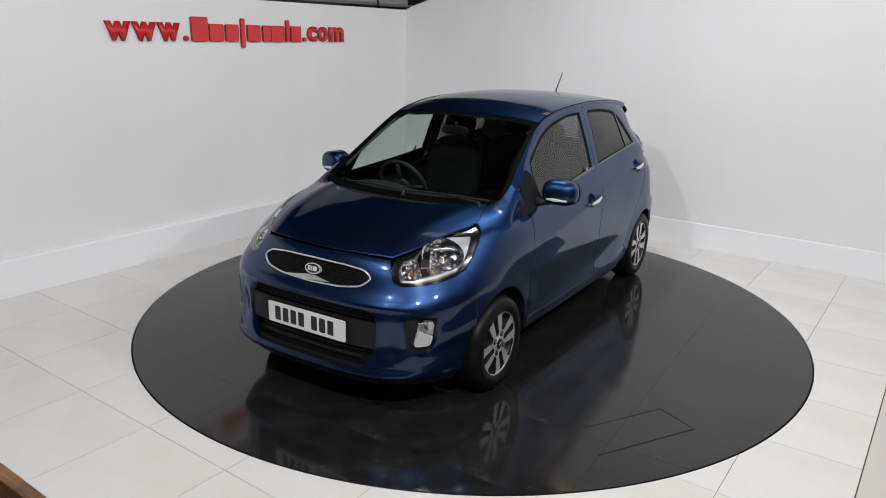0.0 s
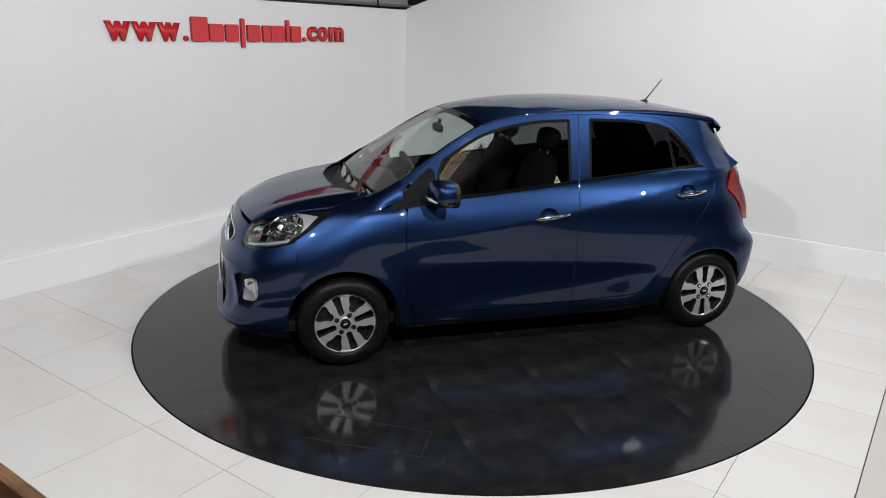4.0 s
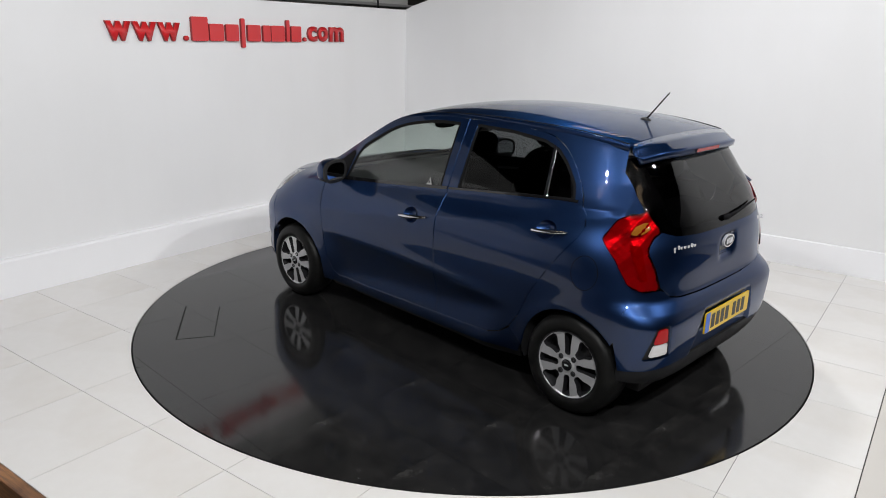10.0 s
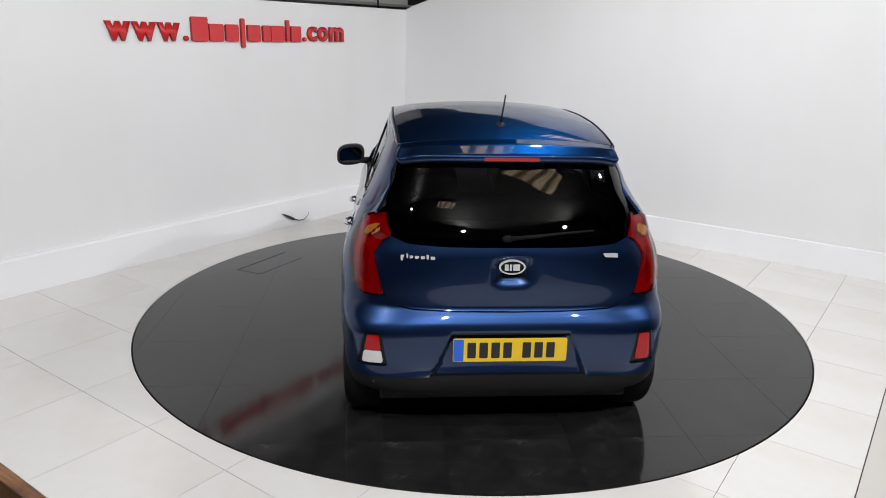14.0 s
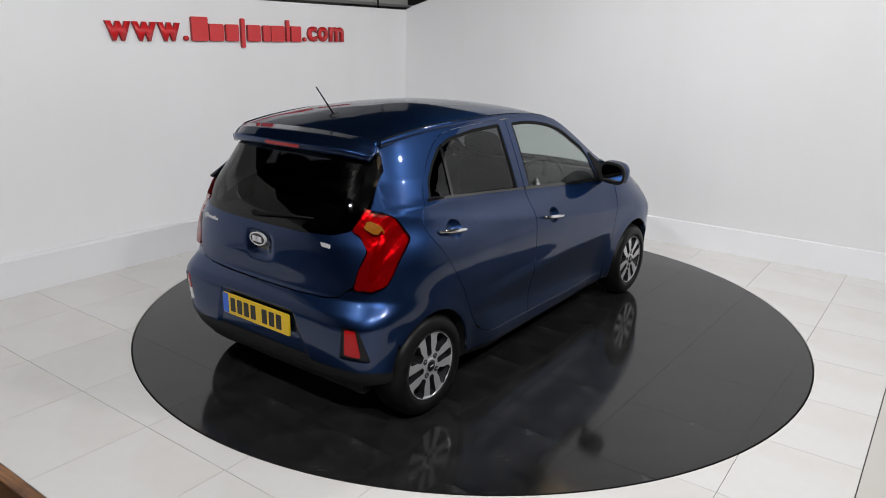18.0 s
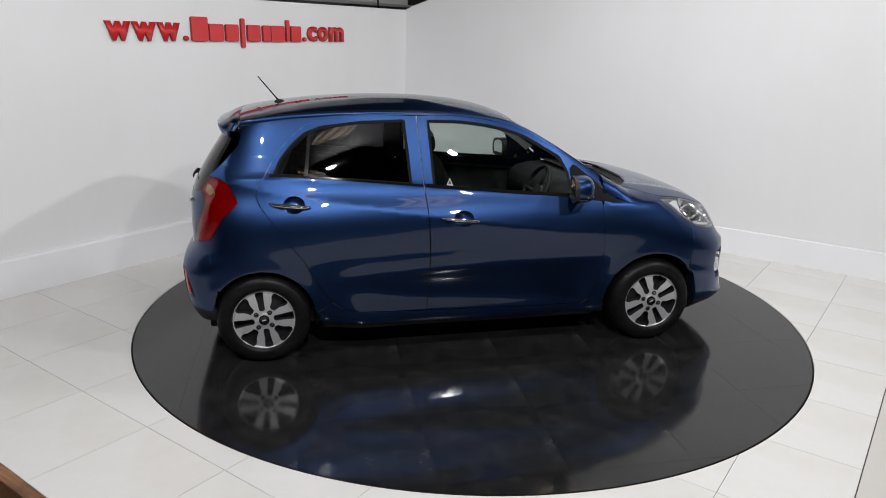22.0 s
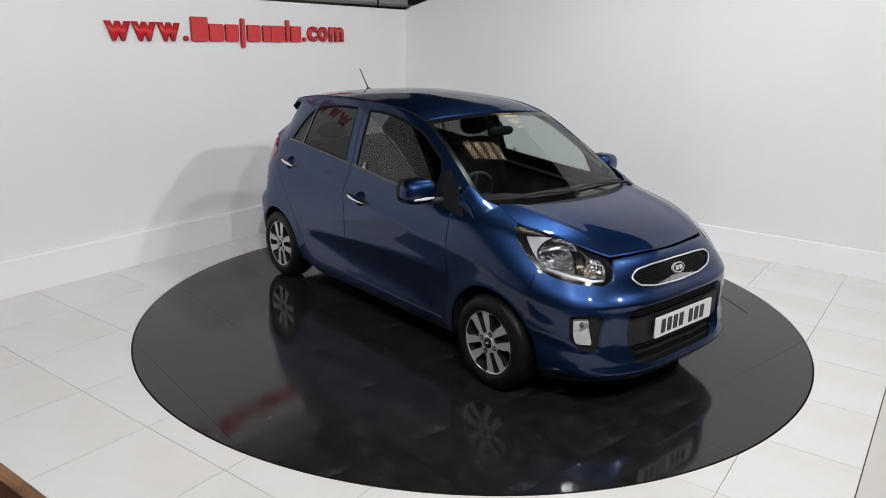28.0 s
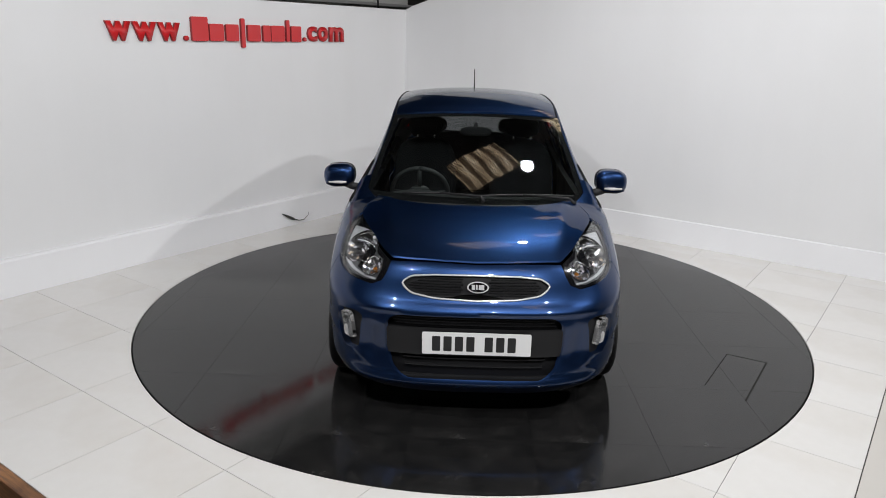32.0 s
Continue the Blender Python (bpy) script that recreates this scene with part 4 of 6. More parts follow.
# ---- bonnet, cowl, windscreen, roof ----
hood_back = [(1.0 - 0.178 * (abs(k) / 12) ** 2.8, 0.556 * k / 12) for k in range(-12, 13)]
edge_l = [(x, float(HOOD_EDGE(x)) - 0.003) for x in np.linspace(0.822, 1.484, 20)]
front_l = [(1.484, 0.411), (1.512, 0.28), (1.530, 0.15), (1.537, 0.0)]
hood = hood_back[:-1] + edge_l + front_l[1:] + [(x, -y) for x, y in front_l[:-1][::-1]] + [(x, -y) for x, y in edge_l[::-1][1:-1]]


def hood_shape(p, uv):
    """Two soft ridges run from the screen to the lamps."""
    p = p.copy()
    p[:, 2] += 0.006 * np.exp(-((np.abs(p[:, 1]) - 0.50 + 0.10 * np.clip((p[:, 0] - 0.9) / 0.6, 0, 1)) / 0.05) ** 2)
    return p


panel("bonnet", HOOD, hood, PAINT, car, both=False, step=0.03, shape=hood_shape)

base = [(0.878 - 0.085 * (abs(k) / 8) ** 2, 0.640 * k / 8) for k in range(-8, 9)]
screen = rounded(base + [(0.50, 0.588), (0.33, 0.553), (0.130, 0.528), (0.126, 0.3), (0.125, 0.0), (0.126, -0.3), (0.130, -0.528), (0.33, -0.553), (0.50, -0.588)], 0.02, 2)
windscreen = panel("windscreen", SCREEN_TOP, screen, GLASS, car, both=False, step=0.04, depth=0, lift=-0.004)
inner = [(0.835 - 0.08 * (abs(k) / 8) ** 2, 0.598 * k / 8) for k in range(-8, 9)] + [(0.50, 0.556), (0.33, 0.523), (0.175, 0.500), (0.170, 0.3), (0.168, 0.0), (0.170, -0.3), (0.175, -0.500), (0.33, -0.523), (0.50, -0.556)]
panel("screen_border", SCREEN_TOP, screen, GLOSS_BLACK, car, holes=[inner], both=False, step=0.04, depth=0, lift=-0.008, label="black ceramic border of the windscreen")


def cowl_section(y):
    k = abs(y) / 0.66
    x1 = 0.868 - 0.080 * k ** 2
    x0 = max(1.006 - 0.178 * (abs(y) / 0.556) ** 2.8, x1 + 0.012)
    z0, z1 = float(hood_z(x0, abs(y))) - 0.016, float(screen_z(x1, y)) - 0.012
    return [(x0, z0 - 0.01), (x0 - 0.01, z0), ((x0 + x1) / 2, min(z0, z1) - 0.006 - 0.022 * (1 - k ** 4)), (x1 + 0.01, z1), (x1 - 0.14, z1 + 0.015)]


bm = bmesh.new()
sweep_y(bm, cowl_section, np.linspace(-0.585, 0.585, 36))
bmesh.ops.recalc_face_normals(bm, faces=bm.faces)
part("cowl", bm, BLACK_PLASTIC, car, "black plastic scuttle panel", smooth=True)
for y0, y1, arm in ((0.56, -0.02, 0.62), (0.02, -0.42, 0.05)):
    bm = bmesh.new()
    pts = []
    for k in range(9):
        y = y0 + (y1 - y0) * k / 8
        x = 0.845 - 0.07 * (abs(y) / 0.66) ** 2 - 0.012 * math.sin(math.pi * k / 8)
        pts.append((x, y, float(screen_z(x, y)) + 0.016))
    tube(bm, pts, [0.006] * 8 + [0.004], 8)
    tube(bm, [(0.885, arm * 0.9, 0.962), (0.862, (y0 + arm) / 2 * 0.9, 0.985), pts[4]], [0.012, 0.008, 0.006], 8)
    part("wiper", bm, BLACK_PLASTIC, car, "black windscreen wiper", smooth=True)

roof_side = [(x, float(W_RAIL(x)) - 0.010) for x in np.linspace(0.128, -1.47, 24)]
roof = [(0.134, 0.0), (0.133, 0.3)] + roof_side + [(-1.487, 0.25), (-1.49, 0.0), (-1.487, -0.25)] + [(x, -y) for x, y in roof_side[::-1]] + [(0.133, -0.3)]
panel("roof", ROOF_TOP, roof, PAINT, car, both=False, step=0.04, depth=0.02)
for s in (1, -1):
    bm = bmesh.new()
    rows = []
    for x in np.linspace(0.128, -1.47, 40):
        w, zr = float(W_RAIL(x)), float(RAIL(x))
        zt = float(roof_z(x, w - 0.012))
        prof = [(w - 0.022, zt - 0.010), (w - 0.010, zt + 0.001), (w - 0.003, zt - 0.001), (float(side_y(x, zr)) + 0.001, zr + 0.002), (float(side_y(x, zr)) - 0.004, zr - 0.012)]
        rows.append([bm.verts.new((x, s * y, z)) for y, z in prof])
    for a, b in zip(rows, rows[1:]):
        for i in range(4):
            bm.faces.new((a[i], a[i + 1], b[i + 1], b[i]) if s > 0 else (a[i], b[i], b[i + 1], a[i + 1]))
    part("roof_gutter", bm, PAINT, car, "blue edge of the roof", smooth=True)
    bm = bmesh.new()
    tube(bm, [(x, s * (float(W_RAIL(x)) - 0.013), float(roof_z(x, float(W_RAIL(x)) - 0.013)) + 0.0005) for x in np.linspace(0.125, -1.465, 36)], 0.0042, 6)
    part("roof_moulding", bm, MATTE_BLACK, car, "thin black roof moulding", smooth=True)

# aerial on the roof
bm = bmesh.new()
blob(bm, (-1.262, 0.005, 1.428), (0.034, 0.022, 0.022), (2.2, 2.2, 2.2))
aerial = part("aerial_base", bm, BLACK_PLASTIC, car, "black aerial foot", smooth=True)
bm = bmesh.new()
tube(bm, [(-1.262, 0.005, 1.435), (-1.30, 0.005, 1.480), (-1.388, 0.005, 1.588)], [0.006, 0.0045, 0.0035], 8)
part("aerial_rod", bm, BLACK_PLASTIC, aerial, "", smooth=True)

# ---- side glass and trims ----
panel("window_glass", SIDE, glass_front, SIDE_GLASS, front_door, step=0.05, depth=0, lift=-0.008)
panel("window_glass", SIDE, glass_rear, PRIVACY, rear_door, step=0.05, depth=0, lift=-0.008, label="dark privacy glass")


def band(loop, w):
    """A loop drawn in by w."""
    pts = [Vector(p) for p in loop]
    c = sum(pts, Vector((0, 0))) / len(pts)
    area = sum(pts[i - 1].x * pts[i].y - pts[i].x * pts[i - 1].y for i in range(len(pts)))
    out = []
    for i, p in enumerate(pts):
        d = (pts[(i + 1) % len(pts)] - pts[i - 1]).normalized()
        n = Vector((-d.y, d.x)) * (1 if area > 0 else -1)
        out.append(tuple(p + n * w))
    return out


for loop, door in ((glass_front, front_door), (glass_rear, rear_door)):
    panel("window_seal", SIDE, loop, RUBBER, door, holes=[band(loop, 0.016)], step=0.04, depth=0.004, lift=-0.003, label="black rubber window seal")
belt_f = [(x, float(BELT(x)) + 0.008) for x in np.linspace(0.60, -0.44, 20)]
panel("belt_moulding", SIDE, belt_f + [(x, z + 0.018) for x, z in belt_f[::-1]], GLOSS_BLACK, front_door, step=0.03, depth=0.006, lift=0.004)
belt_r = [(x, float(BELT(x)) + 0.010) for x in np.linspace(-0.455, -1.315, 18)]
panel("belt_moulding", SIDE, belt_r + [(x, z + 0.012) for x, z in belt_r[::-1]], GLOSS_BLACK, rear_door, step=0.03, depth=0.006, lift=0.004)
panel("quarter_bar", SIDE, [(-1.108, 1.076), (-1.128, 1.078), (-1.098, 1.322), (-1.080, 1.330)], GLOSS_BLACK, rear_door, step=0.03, depth=0.004, lift=-0.002, label="upright black window divider")
tri = rounded([(0.735, 0.905), (0.460, 0.936), (0.452, 1.100), (0.480, 1.122), (0.60, 1.028)], 0.012, 2)
panel("mirror_sail", SIDE, tri, MATTE_BLACK, front_door, step=0.03, depth=0.01, lift=0.005, label="black triangular trim at the mirror")

# door handles: bright bars over scooped cups
def scoop(loop):
    c = np.mean(np.array(loop), axis=0)

    def f(q, uv):
        q = q.copy()
        r2 = ((uv[:, 0] - c[0]) / 0.060) ** 2 + ((uv[:, 1] - c[1]) / 0.047) ** 2
        q[:, 1] -= 0.034 * np.clip(1 - r2, 0, 1) ** 0.8
        return q

    return f


for (xa, xb, za, zb), door in zip(HANDLES, (front_door, rear_door)):
    cup = cup_loop(xa, xb, za, zb)
    panel("handle_cup", SIDE, cup, PAINT, door, step=0.010, depth=0, lift=-0.0005, shape=scoop(cup), label="scooped handle recess")
    bm = bmesh.new()
    pts, rad = [], []
    for k in range(13):
        t = k / 12
        x, z = xa + (xb - xa) * t, za + (zb - za) * t
        y = float(skin_y(x, z)) + 0.004 + 0.026 * math.sin(math.pi * t) ** 0.5
        pts.append((x, y, z))
        rad.append(0.004 + 0.0085 * math.sin(math.pi * min(1, t * 0.9 + 0.08)) ** 0.6)
    tube(bm, pts, rad, 10)
    pair("door_handle", bm, CHROME, door, "bright chrome pull handle")

# door mirrors
for s, door in ((1, front_door[0]), (-1, front_door[1])):
    bm = bmesh.new()
    blob(bm, (0.475, 0.838, 1.020), (0.072, 0.098, 0.072), (2.6, 3.2, 2.8))
    for v in bm.verts:
        k = (v.co.y - 0.74) / 0.2
        v.co.x += -0.035 * k
        v.co.z += -0.012 * k
        if v.co.x < 0.425 - 0.035 * k:
            v.co.x = 0.425 - 0.035 * k
    if s < 0:
        flip(bm)
    shell = part("mirror_housing", bm, PAINT, door, "blue mirror housing", smooth=True)
    bm = bmesh.new()
    blob(bm, (0.470, 0.838, 0.962), (0.062, 0.090, 0.016), (2.6, 3.0, 2.4))
    tube(bm, [(0.530, 0.715, 0.955), (0.512, 0.76, 0.958), (0.485, 0.82, 0.968)], [0.026, 0.022, 0.018], 12)
    for v in bm.verts:
        v.co.x += -0.035 * max(0, (v.co.y - 0.74) / 0.2)
    if s < 0:
        flip(bm)
    part("mirror_foot", bm, BLACK_PLASTIC, door, "black mirror foot", smooth=True)
    bm = bmesh.new()
    outline = [(0.838 + 0.084 * math.copysign(abs(math.cos(a)) ** 0.7, math.cos(a)), 1.018 + 0.058 * math.copysign(abs(math.sin(a)) ** 0.7, math.sin(a))) for a in np.linspace(0, 2 * math.pi, 29)[:-1]]
    ring = [bm.verts.new((0.4215 - 0.035 * (y - 0.74) / 0.2, y, z - 0.012 * (y - 0.74) / 0.2)) for y, z in outline]
    bm.faces.new(ring)
    bm.normal_update()
    if bm.faces[:][0].normal.x > 0:
        bmesh.ops.reverse_faces(bm, faces=bm.faces)
    if s < 0:
        flip(bm)
    part("mirror_glass", bm, MIRROR, door, "silvered mirror glass")
    bm = bmesh.new()
    wide = [(0.838 + (y - 0.838) * 1.16, 1.018 + (z - 1.018) * 1.24) for y, z in outline]
    loops = [[bm.verts.new((x - 0.035 * (y - 0.74) / 0.2, y, z - 0.012 * (y - 0.74) / 0.2)) for y, z in lp] for x, lp in ((0.446, wide), (0.4195, wide), (0.4185, [(0.838 + (y - 0.838) * 0.97, 1.018 + (z - 1.018) * 0.96) for y, z in outline]), (0.4225, [(0.838 + (y - 0.838) * 0.95, 1.018 + (z - 1.018) * 0.94) for y, z in outline]))]
    for a, b in zip(loops, loops[1:]):
        for i in range(len(a)):
            bm.faces.new((a[i], a[(i + 1) % len(a)], b[(i + 1) % len(a)], b[i]))
    bmesh.ops.recalc_face_normals(bm, faces=bm.faces)
    if s < 0:
        flip(bm)
    part("mirror_rim", bm, BLACK_PLASTIC, door, "black rim round the mirror glass")
    bm = bmesh.new()
    tube(bm, [(0.538, 0.785, 0.984), (0.530, 0.83, 0.981), (0.505, 0.89, 0.978), (0.460, 0.927, 0.978)], [0.006, 0.010, 0.010, 0.006], 10)
    if s < 0:
        flip(bm)
    part("mirror_repeater", bm, WHITE_LENS, door, "clear indicator strip in the mirror", smooth=True)

# small triangular window stickers
for tri, k in (((( -0.318, 1.020), (-0.276, 1.016), (-0.296, 1.060)), 0.0), (((-0.306, 1.028), (-0.288, 1.0265), (-0.2965, 1.046)), 1.0)):
    panel("window_sticker", SIDE, list(tri), CABIN_GREY if k < 1 else CABIN_DARK, front_door, step=0.02, depth=0, lift=0.004 + 0.001 * k, label="small pale triangular sticker" if k < 1 else "")

# fuel flap
flap = [(-1.447 + 0.070 * math.cos(a), 0.776 + 0.085 * math.sin(a)) for a in np.linspace(0, 2 * math.pi, 37)[:-1]]
panel("fuel_flap_joint", SIDE, flap, RUBBER, quarter_panel[0], holes=[[(x * 0.965 - 1.447 * 0.035, z * 0.965 + 0.776 * 0.035) for x, z in flap]], both=False, step=0.02, depth=0, lift=0.0012, label="fine round joint of the fuel flap")

# ---- front end ----
lamp_top = [(x, float(HOOD_EDGE(x)) + 0.004) for x in np.linspace(1.02, 1.478, 14)]
HEAD = ([(phi_f(x, y), float(hood_z(x, y)) - 0.003) for x, y in lamp_top] + [(phi_f(1.512, 0.425), 0.752), (phi_f(1.532, 0.450), 0.712), (phi_f(1.515, 0.498), 0.690), (phi_f(1.412, 0.618), 0.702), (phi_f(1.330, 0.665), 0.722)]
        + [(phi_f(x, float(skin_y(x, z))), z) for x, z in head_edge])
grille_hole = rounded([(-0.366, 0.712), (-0.318, 0.748), (-0.20, 0.760), (0.0, 0.763), (0.20, 0.760), (0.318, 0.748), (0.366, 0.712), (0.318, 0.668), (0.20, 0.648), (0.0, 0.640), (-0.20, 0.648), (-0.318, 0.668)], 0.02, 2)
lower_hole = rounded([(-0.430, 0.540), (-0.375, 0.572), (0.375, 0.572), (0.430, 0.540), (0.432, 0.42), (0.395, 0.300), (0.33, 0.268), (-0.33, 0.268), (-0.395, 0.300), (-0.432, 0.42)], 0.03, 3)
FOG = rounded([(0.687, 0.548), (0.596, 0.562), (0.545, 0.545), (0.560, 0.470), (0.566, 0.368), (0.640, 0.350), (0.676, 0.430)], 0.02, 3)


def fphi(y, z):
    return phi_f(float(front_x(y, z)), y)


def polar(loop):
    return [(fphi(y, z), z) for y, z in loop]


def mirrored(loop):
    return [(-a, z) for a, z in loop[::-1]]


half = ([(0.0, 0.185)] + [(fphi(y, z), z) for y, z in ((0.2, 0.185), (0.4, 0.190), (0.55, 0.200))] + [(phi_f(x, float(skin_y(x, z))), z) for x, z in ((1.42, 0.215), (1.328, 0.225))]
        + [(phi_f(x, float(skin_y(x, z))), z) for x, z in arc(XF, AXLE, R_ARCH_F + 0.004, -6, 41, 12)] + [(phi_f(1.2605, float(skin_y(1.2605, 0.60))), 0.60), (phi_f(1.2645, float(skin_y(1.2645, 0.745))), 0.745)]
        + [(a - 0.004, z - 0.004) for a, z in HEAD[14:19][::-1]] + [(phi_f(x, y), float(hood_z(x, y)) - 0.010) for x, y in ((1.488, 0.405), (1.505, 0.33), (1.522, 0.22), (1.533, 0.11))])
bumper = half + [(0.0, float(hood_z(1.539, 0.0)) - 0.010)] + [(-a, z) for a, z in half[::-1][:-1]]


def nose_shape(p, uv):
    """A shelf over the grille opening, a sculpted valley beside it, and a chin lip."""
    p = p.copy()
    y, z = np.abs(p[:, 1]), p[:, 2]
    n = np.stack([p[:, 0] - PC_F, p[:, 1], 0 * z], -1)
    n /= np.linalg.norm(n, axis=1)[:, None]
    push = 0.014 * np.exp(-((z - 0.600) / 0.022) ** 2) * np.clip((0.62 - y) / 0.15, 0, 1)
    push += 0.016 * np.exp(-((z - 0.245) / 0.028) ** 2) * np.clip((0.66 - y) / 0.1, 0, 1)
    push -= 0.012 * np.exp(-((y - 0.50) / 0.035) ** 2) * np.exp(-((z - 0.43) / 0.09) ** 2)
    push += 0.006 * np.exp(-((z - 0.315 - 0.5 * np.clip(y - 0.5, 0, 1)) / 0.03) ** 2) * np.clip((y - 0.45) / 0.1, 0, 1)
    return p + n * push[:, None]


front_bumper = panel("front_bumper", WRAP_F, bumper, PAINT, car, holes=[polar(grille_hole), polar(lower_hole), polar(FOG), mirrored(polar(FOG))], both=False, step=0.022, depth=0.036, spread=1.3, shape=nose_shape)


def scaled(loop, k, kz=None):
    cx, cz = sum(p[0] for p in loop) / len(loop), sum(p[1] for p in loop) / len(loop)
    return [(cx + (x - cx) * k, cz + (z - cz) * (kz or k)) for x, z in loop]


bm = bmesh.new()
ringp = [(float(front_x(y, z)) + 0.004, y, z) for y, z in dense(scaled(grille_hole, 0.985, 0.93), 0.02)]
tube(bm, ringp + ringp[:2], 0.0048, 8)
part("grille_surround", bm, BRIGHT, front_bumper, "bright chrome grille surround", smooth=True)
panel("upper_grille", FRONT, scaled(grille_hole, 0.97, 0.86), MESH_BLACK, front_bumper, both=False, step=0.04, depth=0, lift=-0.012)
panel("lower_grille", FRONT, scaled(lower_hole, 1.14, 1.32), MESH_BLACK, front_bumper, both=False, step=0.04, depth=0, lift=-0.060)
# mesh: rows of small slanted bars
for y0, y1, z0, z1, lift in ((-0.33, 0.33, 0.662, 0.745, -0.006), (-0.40, 0.40, 0.520, 0.562, -0.022)):
    bm = bmesh.new()
    rows = int((z1 - z0) / 0.011)
    for r in range(rows):
        z = z0 + (r + 0.5) * (z1 - z0) / rows
        shrink = 0.10 * abs((z - (z0 + z1) / 2) / (z1 - z0) * 2) ** 2 if lift > -0.01 else 0
        n = int((y1 - y0) / 0.021)
        for k in range(n):
            y = y0 + (k + 0.5 * (r % 2) + 0.3) * (y1 - y0) / n
            if abs(y) > y1 - shrink - 0.01 or (abs(y) < 0.062 and lift > -0.01):
                continue
            x = float(front_x(y, z)) + lift
            box(bm, (x - 0.004, y - 0.0085, z - 0.0018), (x + 0.002, y + 0.0085, z + 0.0018), Matrix())
    tagged(part("grille_mesh", bm, MESH_BLACK, front_bumper), kind="stuff")
bm = bmesh.new()
for z in (0.350, 0.315):
    w = 0.36 - 0.3 * (0.40 - z)
    sweep_y(bm, lambda y: [(float(front_x(y, z)) - 0.052, z + 0.006), (float(front_x(y, z)) - 0.036, z + 0.003), (float(front_x(y, z)) - 0.036, z - 0.003), (float(front_x(y, z)) - 0.052, z - 0.006)], np.linspace(-w, w, 15))
part("lower_slats", bm, BLACK_PLASTIC, front_bumper)
panel("plate_panel", FRONT, rounded([(-0.425, 0.375), (0.425, 0.375), (0.428, 0.505), (-0.428, 0.505)], 0.012, 2), BLACK_PLASTIC, front_bumper, both=False, step=0.03, depth=0.02, lift=-0.012, label="black plate mount")
panel("grille_chin", FRONT, [(-0.20, 0.650), (0, 0.645), (0.20, 0.650), (0.11, 0.661), (0.035, 0.672), (-0.035, 0.672), (-0.11, 0.661)], CHROME, front_bumper, both=False, step=0.02, depth=0.01, lift=0.0, label="chrome lower edge of the grille")
# chin below the bumper
panel("chin_spoiler", WRAP_F, [(-0.88, 0.205), (-0.5, 0.192), (0, 0.188), (0.5, 0.192), (0.88, 0.205), (0.88, 0.155), (0.5, 0.148), (0, 0.145), (-0.5, 0.148), (-0.88, 0.155)], BLACK_PLASTIC, front_bumper, both=False, step=0.03, depth=0.02, lift=-0.008, spread=1.5, label="black lower lip")

# fog lamps
FOG_LENS = rounded([(0.672, 0.527), (0.621, 0.531), (0.602, 0.401), (0.655, 0.402)], 0.016, 3)


def fog_cut(q, uv):
    """Four pressed facets that meet in the lens."""
    q = q.copy()
    u, v = (np.abs(q[:, 1]) - 0.640) / 0.035, (q[:, 2] - 0.462) / 0.070
    q[:, 0] -= 0.014 - 0.014 * np.maximum(np.abs(u + 0.5 * v), np.abs(v - 0.3 * u))
    return q


for s in (1, -1):
    loop = polar(FOG) if s > 0 else mirrored(polar(FOG))
    panel("fog_bezel", WRAP_F, scaled(loop, 1.03), BLACK_PLASTIC, front_bumper, both=False, step=0.025, depth=0, lift=-0.030, label="black fog lamp surround")
    lp = polar(FOG_LENS) if s > 0 else mirrored(polar(FOG_LENS))
    lamp = panel("fog_lamp", WRAP_F, lp, LAMP_WHITE, front_bumper, both=False, step=0.009, depth=0.02, lift=-0.005, label="pale faceted fog lamp", shape=fog_cut)
    panel("fog_lens", WRAP_F, lp, LENS, lamp, both=False, step=0.02, depth=0, lift=0.0005, label="clear fog lamp lens")
    bm = bmesh.new()
    blob(bm, (float(front_x(0.640, 0.507)) - 0.006, s * 0.640, 0.507), (0.007, 0.011, 0.011), nu=14, nv=8)
    part("fog_bulb", bm, STEEL, lamp, "grey bulb behind the lens", smooth=True)

# headlamps
def lamp_oval(phi, z, rp, rz, k=1.0, n=30):
    return [(radians(phi + rp * k * math.cos(a)), z + rz * k * math.sin(a)) for a in np.linspace(0, 2 * math.pi, n + 1)[:-1]]


